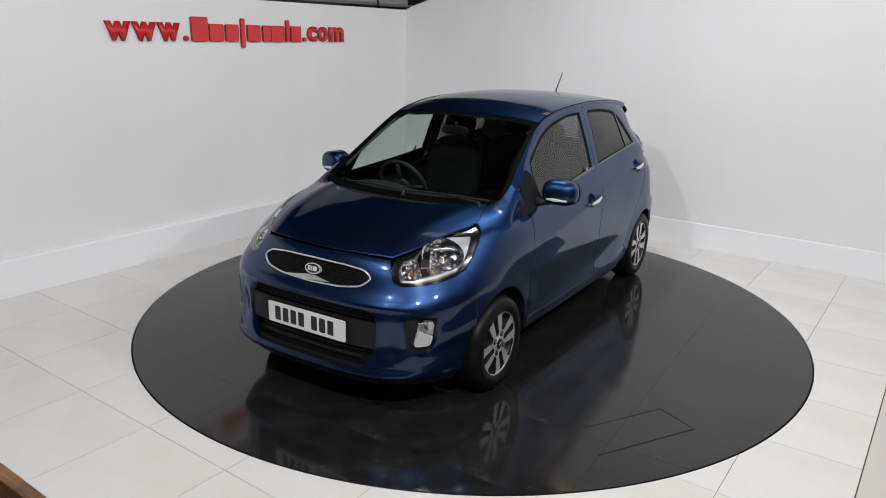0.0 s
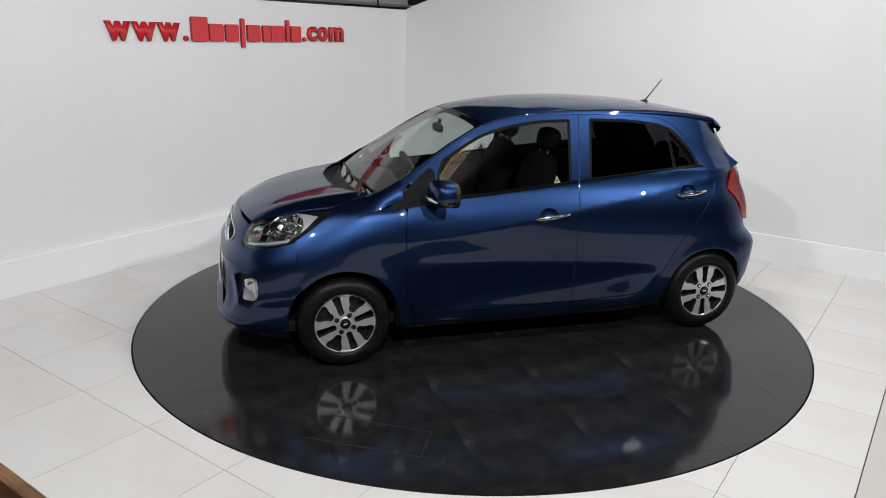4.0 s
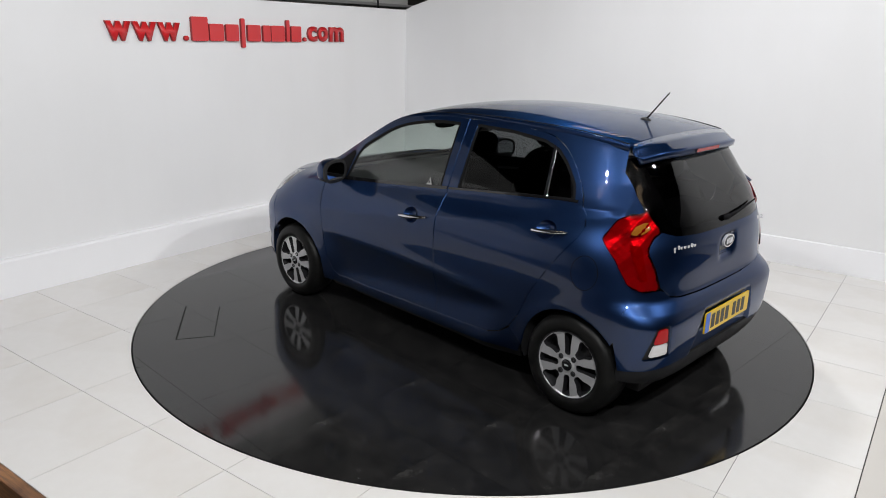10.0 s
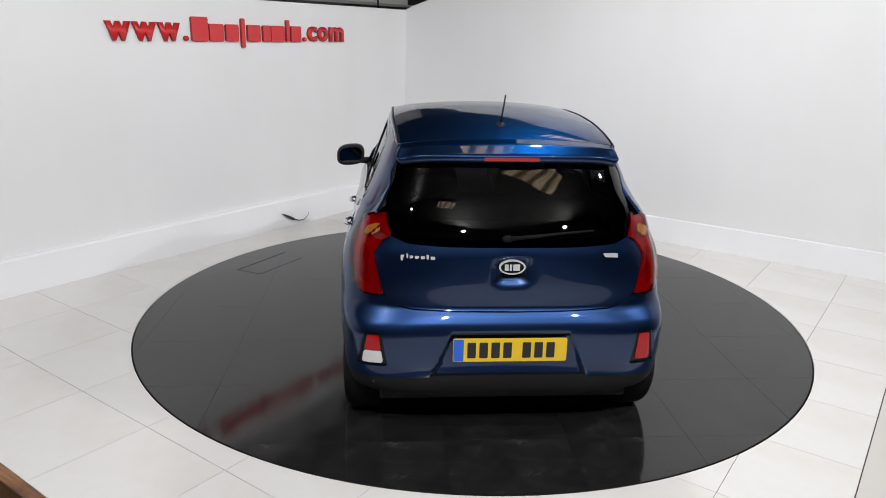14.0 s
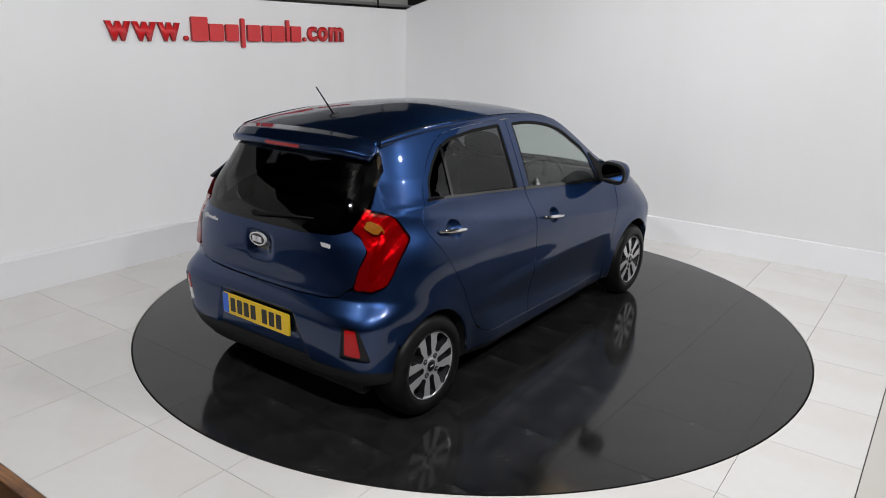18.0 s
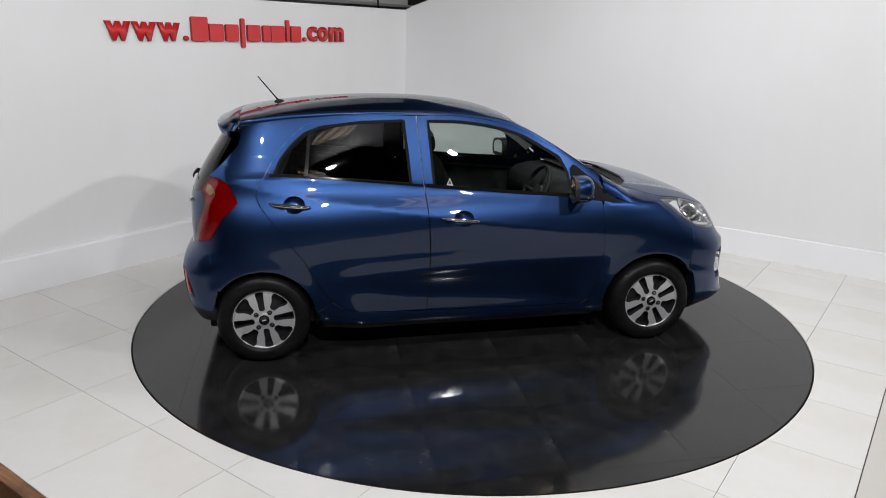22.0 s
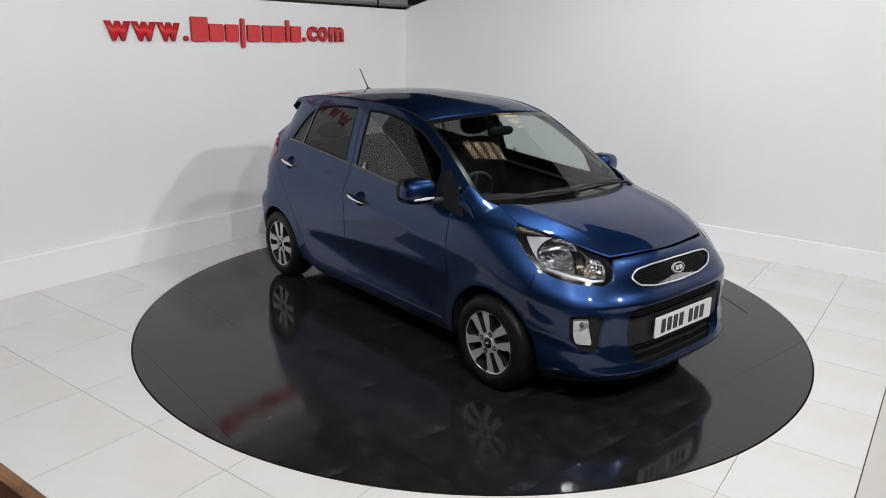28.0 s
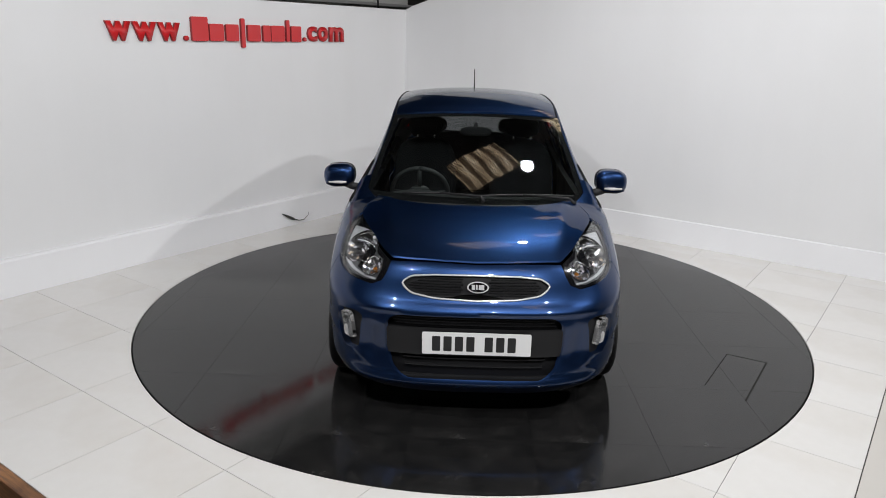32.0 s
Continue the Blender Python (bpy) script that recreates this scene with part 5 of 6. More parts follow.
MAIN, SIDE_BOWL = (47.0, 0.820, 7.4, 0.064), (35.7, 0.761, 3.6, 0.041)
TRAY = rounded([(radians(a), z) for a, z in ((60.0, 0.884), (53.6, 0.889), (47.5, 0.888), (42.0, 0.868), (38.6, 0.838), (36.5, 0.815), (32.6, 0.800), (31.4, 0.760), (32.2, 0.706), (36, 0.704), (44, 0.718), (51.1, 0.744), (52.4, 0.763), (56.5, 0.82))], 0.006, 2)
for s in (1, -1):
    loop = HEAD if s > 0 else mirrored(HEAD)
    tray = TRAY if s > 0 else mirrored(TRAY)
    ovals = [lamp_oval(*MAIN), lamp_oval(*SIDE_BOWL)]
    shell = panel("headlamp", WRAP_F, loop, GLOSS_BLACK, car, holes=[tray], both=False, step=0.02, depth=0.012, lift=-0.012, label="headlamp with black brow and chrome reflectors")
    panel("reflector_tray", WRAP_F, tray, LAMP_INNER, shell, holes=[o if s > 0 else mirrored(o) for o in ovals], both=False, step=0.012, depth=0.02, lift=-0.021, label="dark glossy reflector tray")
    for nm, wedge in (("outer_reflector", ((60.3, 0.883), (53.4, 0.888), (49.5, 0.886), (53.0, 0.866), (54.9, 0.835), (54.6, 0.800), (52.2, 0.764), (52.6, 0.763), (56.6, 0.820))),
                      ("lower_reflector", ((51.0, 0.752), (43.8, 0.728), (36.5, 0.712), (32.8, 0.709), (32.6, 0.716), (36.3, 0.720), (43.0, 0.738), (47.5, 0.753), (51.0, 0.763)))):
        edge = [(radians(a), z) for a, z in wedge]
        panel(nm, WRAP_F, edge if s > 0 else mirrored(edge), SATIN, shell, both=False, step=0.012, depth=0.004, lift=-0.0185, label="pale satin reflector")
    for spec, nm, deep in ((MAIN, "main_reflector", 0.070), (SIDE_BOWL, "side_reflector", 0.045)):
        rim = [Vector(q) for q in project(WRAP_F, np.array(lamp_oval(*spec, 1.03, 22)))]
        c = sum(rim, Vector()) / len(rim)
        aim = sum(((rim[i] - c).cross(rim[(i + 1) % len(rim)] - c) for i in range(len(rim))), Vector()).normalized()
        aim = aim if aim.x > 0 else -aim
        bm = bmesh.new()
        rings = []
        rnd = random.Random(5)
        for j, (k, d) in enumerate(((1.0, 0.014), (0.92, 0.020), (0.90, 0.30 * deep), (0.80, 0.52 * deep), (0.68, 0.68 * deep), (0.54, 0.82 * deep), (0.40, 0.92 * deep), (0.24, deep))):
            rings.append([bm.verts.new(c + (q - c) * k - aim * (d + (rnd.uniform(-0.004, 0.004) if j > 1 else 0))) for q in rim])
        for r0, r1 in zip(rings, rings[1:]):
            for i in range(len(rim)):
                i2 = (i + 1) % len(rim)
                bm.faces.new((r0[i], r0[i2], r1[i2], r1[i]))
        bm.faces.new(rings[-1])
        bmesh.ops.recalc_face_normals(bm, faces=bm.faces)
        if s < 0:
            flip(bm)
        bowl = part(nm, bm, LAMP_CHROME, shell, "faceted chrome lamp bowl")
        bm = bmesh.new()
        m = Matrix.Translation(c - aim * deep) @ Vector((0.95, 0.25, 0.10)).to_track_quat("Z", "Y").to_matrix().to_4x4()
        k = 1.0 if deep > 0.05 else 0.65
        lathe(bm, [(0.012 * k, -0.01), (0.012 * k, 0.022 * k), (0.008 * k, 0.030 * k), (0.0001, 0.032 * k)], m, 14)
        if s < 0:
            flip(bm)
        part("bulb", bm, LAMP_CHROME if deep > 0.05 else AMBER_LENS, bowl, "bright bulb cap" if deep > 0.05 else "amber bulb", smooth=True)
    # shade bar across the main bowl and the square plated post between the bowls
    q = [Vector(v) for v in project(WRAP_F, np.array([(radians(a), z) for a, z in ((53.0, 0.838), (50.0, 0.846), (47.0, 0.850), (44.0, 0.848), (41.6, 0.842))]))]
    bm = bmesh.new()
    tube(bm, [v + Vector((-0.016, -0.012, -0.024)) for v in q], 0.008, 8)
    if s < 0:
        flip(bm)
    part("bowl_shade", bm, LAMP_CHROME, shell, "chrome shade bar", smooth=True)
    post = rounded([(radians(a), z) for a, z in ((41.4, 0.806), (39.0, 0.806), (38.8, 0.772), (41.2, 0.770))], 0.004, 2)
    panel("plated_post", WRAP_F, post if s > 0 else mirrored(post), LAMP_CHROME, shell, both=False, step=0.01, depth=0.014, lift=-0.012)
    gap = rounded([(radians(a), z) for a, z in ((42.8, 0.842), (38.4, 0.826), (37.6, 0.806), (38.6, 0.770), (39.0, 0.735), (41.8, 0.742), (41.6, 0.806))], 0.004, 2)
    panel("bowl_divider", WRAP_F, gap if s > 0 else mirrored(gap), GLOSS_BLACK, shell, both=False, step=0.01, depth=0.012, lift=-0.017, label="black divider between the bowls")
    panel("lens", WRAP_F, loop, LENS, shell, both=False, step=0.02, depth=0, lift=0.001, label="clear headlamp lens")

# ---- tail ----
GATE_LOW = [(0.0, 0.662), (0.25, 0.664), (0.45, 0.671), (0.515, 0.682), (0.548, 0.712)]
gate_side = [(float(wrap(np.array([a]), np.array([z]), False)[0][1]) - 0.003, z + d) for (a, z), d in zip(LAMP[4::-1], (0.012, 0, 0, 0.004, 0.004))]
glass_half = [(0.0, 0.952), (0.30, 0.953), (0.47, 0.960), (0.538, 0.985), (0.564, 1.05), (0.569, 1.15), (0.552, 1.25), (0.512, 1.305), (0.35, 1.318), (0.0, 1.322)]
gate_right = [(y, z) for y, z in GATE_LOW + gate_side] + glass_half[3:4] + [(0.47, 0.964), (0.30, 0.957), (0.0, 0.956)]
gate = gate_right + [(-y, z) for y, z in gate_right[::-1][1:-1]]


def gate_shape(p, uv):
    p = p.copy()
    y, z = p[:, 1], p[:, 2]
    scoop = np.exp(-((y / 0.075) ** 4)) * np.exp(-((z - 0.845) / 0.055) ** 4)
    p[:, 0] += 0.030 * scoop + 0.0 * z
    return p


tailgate = panel("tailgate", REAR, gate, PAINT, car, both=False, step=0.022, depth=0.014, shape=gate_shape)
rear_glass = glass_half + [(-y, z) for y, z in glass_half[::-1][1:-1]]
panel("rear_window", REAR, rear_glass, PRIVACY, tailgate, both=False, step=0.04, depth=0.004, lift=-0.002, label="dark tinted rear window")
inner_glass = [(0.0, 0.995), (0.30, 0.996), (0.455, 1.003), (0.490, 1.03), (0.500, 1.15), (0.492, 1.23), (0.470, 1.268), (0.30, 1.280), (0.0, 1.284)]
inner_glass = inner_glass + [(-y, z) for y, z in inner_glass[::-1][1:-1]]
panel("rear_window_border", REAR, rear_glass, GLOSS_BLACK, tailgate, holes=[inner_glass], both=False, step=0.04, depth=0, lift=-0.008)


# added black fillers keep light from showing through gaps beside the glass
for sgn in (1, -1):
    cheek = [(0.46, 0.97), (0.55, 1.00), (0.552, 1.10), (0.545, 1.24), (0.520, 1.325), (0.46, 1.325)]
    panel("pillar_backing", REAR, cheek if sgn > 0 else [(-y, z) for y, z in cheek[::-1]], MATTE_BLACK, tailgate, both=False, step=0.03, depth=0, lift=-0.020, label="added black filler behind the gaps beside the rear window")


def spoiler_section(y):
    k = abs(y) / 0.505
    xt, zt = -1.630 + 0.046 * k ** 2.2 + 0.055 * k ** 10, 1.340 - 0.008 * k ** 2 - 0.030 * k ** 10
    x0 = -1.488 + 0.010 * k ** 2
    z0 = float(roof_z(x0, min(abs(y), 0.53)))
    return [(x0, z0 - 0.012), (x0 - 0.004, z0), ((x0 + xt) / 2, (z0 + zt) / 2 + 0.007), (xt + 0.02, zt + 0.007), (xt + 0.002, zt + 0.002), (xt, zt - 0.006), (xt + 0.006, zt - 0.030), (xt + 0.022, zt - 0.036), (-1.545, 1.296)]


bm = bmesh.new()
def spoiler_end(y):
    """Past its straight run the spoiler turns down into the rear pillar."""
    if abs(y) <= 0.486:
        return spoiler_section(y)
    k = (abs(y) - 0.486) / 0.034
    mid = (-1.520, 1.318)
    return [(x + (mid[0] - x) * 0.55 * k ** 2.5, z + (mid[1] - z) * 0.85 * k ** 2.5) for x, z in spoiler_section(math.copysign(0.486, y))]


rows = sweep_y(bm, spoiler_end, [-0.520, -0.517, -0.511, -0.502, -0.494] + list(np.linspace(-0.486, 0.486, 36)) + [0.494, 0.502, 0.511, 0.517, 0.520])
for r in (rows[0], rows[-1]):
    bm.faces.new(r)
bmesh.ops.recalc_face_normals(bm, faces=bm.faces)
spoiler = part("roof_spoiler", bm, PAINT, tailgate, "blue spoiler over the rear window", smooth=True)
bm = bmesh.new()
sweep_y(bm, lambda y: [(-1.622, 1.333), (-1.6335, 1.332), (-1.630, 1.315), (-1.618, 1.314)], np.linspace(-0.125, 0.125, 9))
bmesh.ops.recalc_face_normals(bm, faces=bm.faces)
part("brake_light", bm, DEEP_RED_LENS, tailgate, "dark red high brake light")

# tail lamps
def lamp_ridge(q, uv):
    """A rounded ridge runs down the lens and folds over at its hook."""
    q = q.copy()
    a = np.degrees(np.abs(uv[:, 0])) - 45.5 - 14 * (uv[:, 1] - 0.87)
    n = np.stack([q[:, 0] - PC_R, q[:, 1], 0 * a], -1)
    n /= np.linalg.norm(n, axis=1)[:, None]
    return q + n * (0.011 * np.exp(-(a / 2.6) ** 2) + 0.006 * np.exp(-((uv[:, 1] - 1.0) / 0.03) ** 2))[:, None]


def facet_backing(q, uv):
    """Rows of small pressed reflectors under the lens."""
    q = lamp_ridge(q, uv)
    n = np.stack([q[:, 0] - PC_R, q[:, 1], 0 * q[:, 0]], -1)
    n /= np.linalg.norm(n, axis=1)[:, None]
    d = 0.0007 * np.sin(np.degrees(uv[:, 0]) * 2.4) * np.sin(uv[:, 1] * 165) + 0.0024 * np.sin(np.degrees(uv[:, 0]) * 0.9 + uv[:, 1] * 60)
    return q + n * d[:, None]


for s in (1, -1):
    loop = LAMP if s > 0 else mirrored(LAMP)
    lamp = panel("tail_lamp", WRAP_R, scaled(rounded(loop, 0.02, 2), 1.015), RED_GLASS, car, both=False, step=0.014, depth=0.018, lift=0.008, shape=lamp_ridge, label="red tail lamp with an amber segment")
    panel("lamp_backing", WRAP_R, scaled(rounded(loop, 0.02, 2), 1.01), LAMP_FACETS, lamp, both=False, step=0.007, depth=0, lift=-0.010, shape=facet_backing, label="pale pressed reflector behind the lens")
    am = rounded([(radians(a), z) for a, z in ((41.2, 1.002), (44.4, 0.975), (47.6, 0.980), (46.2, 1.014), (42.4, 1.036))], 0.012, 2)
    panel("indicator_segment", WRAP_R, am if s > 0 else mirrored(am), AMBER_LENS, lamp, both=False, step=0.007, depth=0.004, lift=0.0100, shape=facet_backing, label="amber indicator segment")
    dk = rounded([(radians(a), z) for a, z in ((44.2, 0.93), (47.8, 0.935), (46.6, 0.86), (44.6, 0.775), (42.2, 0.770), (43.2, 0.84))], 0.012, 2)
    panel("brake_segment", WRAP_R, dk if s > 0 else mirrored(dk), DEEP_RED_LENS, lamp, both=False, step=0.012, depth=0.003, lift=-0.002, shape=facet_backing, label="deeper red ribbed segment")

# rear bumper
REFL = [(0.668, 0.565), (0.585, 0.572), (0.560, 0.405), (0.705, 0.395)]


def rphi(y, z):
    return phi_r(float(rear_x(y, z)), y)


halfr = ([(0.0, 0.345)] + [(rphi(y, z), z) for y, z in ((0.25, 0.345), (0.45, 0.345), (0.60, 0.345))] + [(phi_r(x, float(skin_y(x, z))), z) for x, z in ((-1.70, 0.335), (-1.655, 0.33))]
         + [(phi_r(x, float(skin_y(x, z))), z) for x, z in ((-1.628, 0.47), (-1.650, 0.60), (-1.664, 0.688))] + [(a, z - 0.004) for a, z in LAMP[4:7][::-1]]
         + [(rphi(y, z - 0.006), z - 0.006) for y, z in GATE_LOW[::-1][:-1]])
rb = halfr + [(0.0, 0.656)] + [(-a, z) for a, z in halfr[::-1][:-1]]
refl = [(rphi(y, z), z) for y, z in rounded(REFL, 0.015, 3)]


def recess_edge(z):
    return 0.272 + 0.075 * (0.562 - z) / 0.2


def rear_shape(p, uv):
    """A flat sunken bay with slanting sides behind the plate."""
    p = p.copy()
    y, z = np.abs(p[:, 1]), p[:, 2]
    rec = np.clip((recess_edge(z) - y) / 0.010 + 0.5, 0, 1) * np.clip((0.562 - z) / 0.010 + 0.5, 0, 1)
    p[:, 0] += 0.016 * rec
    return p


bay = []
for d in (-0.006, 0.006):
    side = [(rphi(float(recess_edge(z)) + d, z), z) for z in np.linspace(0.348, 0.562 + d, 9)]
    bay += [side, [(-a, z) for a, z in side], [(a, 0.562 + d) for a in np.linspace(-side[-1][0], side[-1][0], 30)]]
rear_bumper = panel("rear_bumper", WRAP_R, rb, PAINT, car, holes=[refl, mirrored(refl)], lines=bay, both=False, step=0.016, depth=0.02, spread=1.0, shape=rear_shape)
val = [(-0.86, 0.345)] + [(-a, z + 0.004) for a, z in halfr[1:4][::-1]] + [(0, 0.349)] + [(a, z + 0.004) for a, z in halfr[1:4]] + [(0.86, 0.345), (0.86, 0.27), (0.6, 0.235), (0.4, 0.225), (0, 0.222), (-0.4, 0.225), (-0.6, 0.235), (-0.86, 0.27)]
panel("rear_valance", WRAP_R, val, BLACK_PLASTIC, rear_bumper, both=False, step=0.03, depth=0.02, lift=-0.004, spread=1.4, label="black lower bumper valance")
for s in (1, -1):
    lo = refl if s > 0 else mirrored(refl)
    panel("reflector_bezel", WRAP_R, scaled(lo, 1.03), BLACK_PLASTIC, rear_bumper, both=False, step=0.025, depth=0, lift=-0.014, label="black lamp surround")
    red = [(rphi(y, z), z) for y, z in rounded([(0.652, 0.552), (0.602, 0.555), (0.592, 0.482 if s > 0 else 0.425), (0.668, 0.478 if s > 0 else 0.418)], 0.01, 2)]
    panel("rear_reflector", WRAP_R, red if s > 0 else mirrored(red), RED_LENS, rear_bumper, both=False, step=0.02, depth=0.008, lift=-0.004, label="red rear fog lamp")
    if s > 0:
        wh = [(rphi(y, z), z) for y, z in rounded([(0.669, 0.474), (0.591, 0.478), (0.582, 0.418), (0.680, 0.412)], 0.01, 2)]
        panel("reversing_lamp", WRAP_R, wh, WHITE_LENS, rear_bumper, both=False, step=0.02, depth=0.008, lift=-0.004, label="clear reversing lamp")

# rear wiper
bm = bmesh.new()
pts = [(float(rear_x(y, z)) - 0.020, y, z) for y, z in ((0.02, 1.000), (-0.10, 1.010), (-0.22, 1.022), (-0.36, 1.030))]
tube(bm, pts, [0.011, 0.008, 0.006, 0.004], 8)
blob(bm, (float(rear_x(0, 1.0)) - 0.014, 0.03, 0.998), (0.014, 0.024, 0.016))
part("rear_wiper", bm, MATTE_BLACK, tailgate, "black rear wiper arm", smooth=True)

# ---- plates and badges ----
TO_REAR = Matrix(((0, 0, -1, 0), (-1, 0, 0, 0), (0, 1, 0, 0), (0, 0, 0, 1)))
TO_FRONT = Matrix(((0, 0, 1, 0), (1, 0, 0, 0), (0, 1, 0, 0), (0, 0, 0, 1)))


def plate(name, m, mat, parent, label, band_mat=None):
    bm = bmesh.new()
    prism(bm, rounded([(-0.26, -0.0555), (0.26, -0.0555), (0.26, 0.0555), (-0.26, 0.0555)], 0.008, 3), -0.008, 0.0, m)
    bmesh.ops.recalc_face_normals(bm, faces=bm.faces)
    p = part(name, bm, mat, parent, label)
    if band_mat:
        bm = bmesh.new()
        prism(bm, [(-0.258, -0.053), (-0.212, -0.053), (-0.212, 0.053), (-0.258, 0.053)], 0.0003, 0.0012, m)
        bmesh.ops.recalc_face_normals(bm, faces=bm.faces)
        part("plate_band", bm, band_mat, p, "blue band at the plate's end")
    x = -0.195 if band_mat else -0.212
    for w in (0.05, 0.05, 0.05, 0.05, None, 0.05, 0.05, 0.05):
        if w is None:
            x += 0.033
            continue
        bm = bmesh.new()
        prism(bm, rounded([(x, -0.038), (x + w - 0.011, -0.038), (x + w - 0.011, 0.038), (x, 0.038)], 0.005, 2), 0.0003, 0.0012, m)
        bmesh.ops.recalc_face_normals(bm, faces=bm.faces)
        part("plate_bar", bm, PLATE_INK, p)
        x += w + 0.0045
    return p


plate("front_plate", Matrix.Translation((1.683, 0.010, 0.444)) @ TO_FRONT, PLATE_WHITE, front_bumper, "white number plate with plain black bars")
plate("rear_plate", Matrix.Translation((-1.848, 0.005, 0.492)) @ TO_REAR, PLATE_YELLOW, rear_bumper, "yellow number plate with plain black bars", PLATE_BLUE)


def badge(m, parent, w, h):
    oval = [(w * math.cos(a), h * math.sin(a)) for a in np.linspace(0, 2 * math.pi, 33)[:-1]]
    bm = bmesh.new()
    prism(bm, oval, -0.012, 0.0, m)
    bmesh.ops.recalc_face_normals(bm, faces=bm.faces)
    b = part("badge", bm, BRIGHT, parent, "oval chrome badge with dark field")
    bm = bmesh.new()
    prism(bm, [(x * 0.86, z * 0.80) for x, z in oval], 0.0003, 0.0012, m)
    bmesh.ops.recalc_face_normals(bm, faces=bm.faces)
    part("badge_field", bm, GLOSS_BLACK, b)
    for x0, ww in ((-0.58, 0.30), (-0.20, 0.16), (0.06, 0.50)):
        bm = bmesh.new()
        prism(bm, [(x0 * w, -0.42 * h), ((x0 + ww) * w, -0.42 * h), ((x0 + ww) * w, 0.42 * h), (x0 * w, 0.42 * h)], 0.0013, 0.003, m)
        bmesh.ops.recalc_face_normals(bm, faces=bm.faces)
        part("badge_bar", bm, BRIGHT, b)


badge(Matrix.Translation((1.616, 0.010, 0.708)) @ Matrix.Rotation(radians(-20), 4, "Y") @ TO_FRONT, front_bumper, 0.052, 0.028)
badge(Matrix.Translation((-1.806, 0.006, 0.872)) @ TO_REAR, tailgate, 0.060, 0.034)
pull = rounded([(0.075, 0.800), (0.075, 0.915), (-0.075, 0.915), (-0.065, 0.800)], 0.018, 3)
panel("latch_joint", REAR, pull, RUBBER, tailgate, holes=[scaled(pull, 0.965)], both=False, step=0.02, depth=0, lift=0.0012, shape=gate_shape, label="fine joint round the latch")
panel("latch_slot", REAR, rounded([(0.055, 0.814), (0.058, 0.838), (-0.058, 0.838), (-0.050, 0.814)], 0.008, 2), GLOSS_BLACK, tailgate, both=False, step=0.02, depth=0.004, lift=0.002, shape=gate_shape, label="dark latch slot below the badge")
# model script: chrome blocks of the letters' sizes
y = 0.500
for w, lo, hi in ((0.018, -0.013, 0.012), (0.006, 0.0, 0.020), (0.016, 0.0, 0.012), (0.018, 0.0, 0.012), (0.018, 0.0, 0.012), (0.010, 0.0, 0.019), (0.020, 0.0, 0.012)):
    bm = bmesh.new()
    zc = 0.903
    x = float(rear_x(y - w / 2, zc)) - 0.0005
    ang = math.atan2(float(rear_x(y, zc)) - float(rear_x(y - w, zc)), w)
    m = Matrix.Translation((x, y, zc)) @ Matrix.Rotation(ang, 4, "Z") @ TO_REAR
    prism(bm, rounded([(0, lo), (w, lo), (w, hi), (0, hi)], 0.003, 2), -0.006, 0.004, m)
    bmesh.ops.recalc_face_normals(bm, faces=bm.faces)
    part("badge_letter", bm, BRIGHT, tailgate, "small chrome block letter")
    y -= w + 0.0075
bm = bmesh.new()
m = Matrix.Translation((float(rear_x(0.425, 0.918)) - 0.001, -0.425, 0.918)) @ Matrix.Rotation(radians(-6), 4, "Z") @ TO_REAR
prism(bm, [(-0.050, -0.009), (0.050, -0.009), (0.050, 0.009), (-0.050, 0.009)], -0.006, 0.002, m)
bmesh.ops.recalc_face_normals(bm, faces=bm.faces)
eco = part("trim_badge", bm, BRIGHT, tailgate, "small silver and green badge")
bm = bmesh.new()
prism(bm, [(-0.047, -0.007), (-0.018, -0.007), (-0.018, 0.007), (-0.047, 0.007)], 0.0023, 0.003, m)
bmesh.ops.recalc_face_normals(bm, faces=bm.faces)
part("trim_badge_field", bm, GREEN_DECAL, eco)

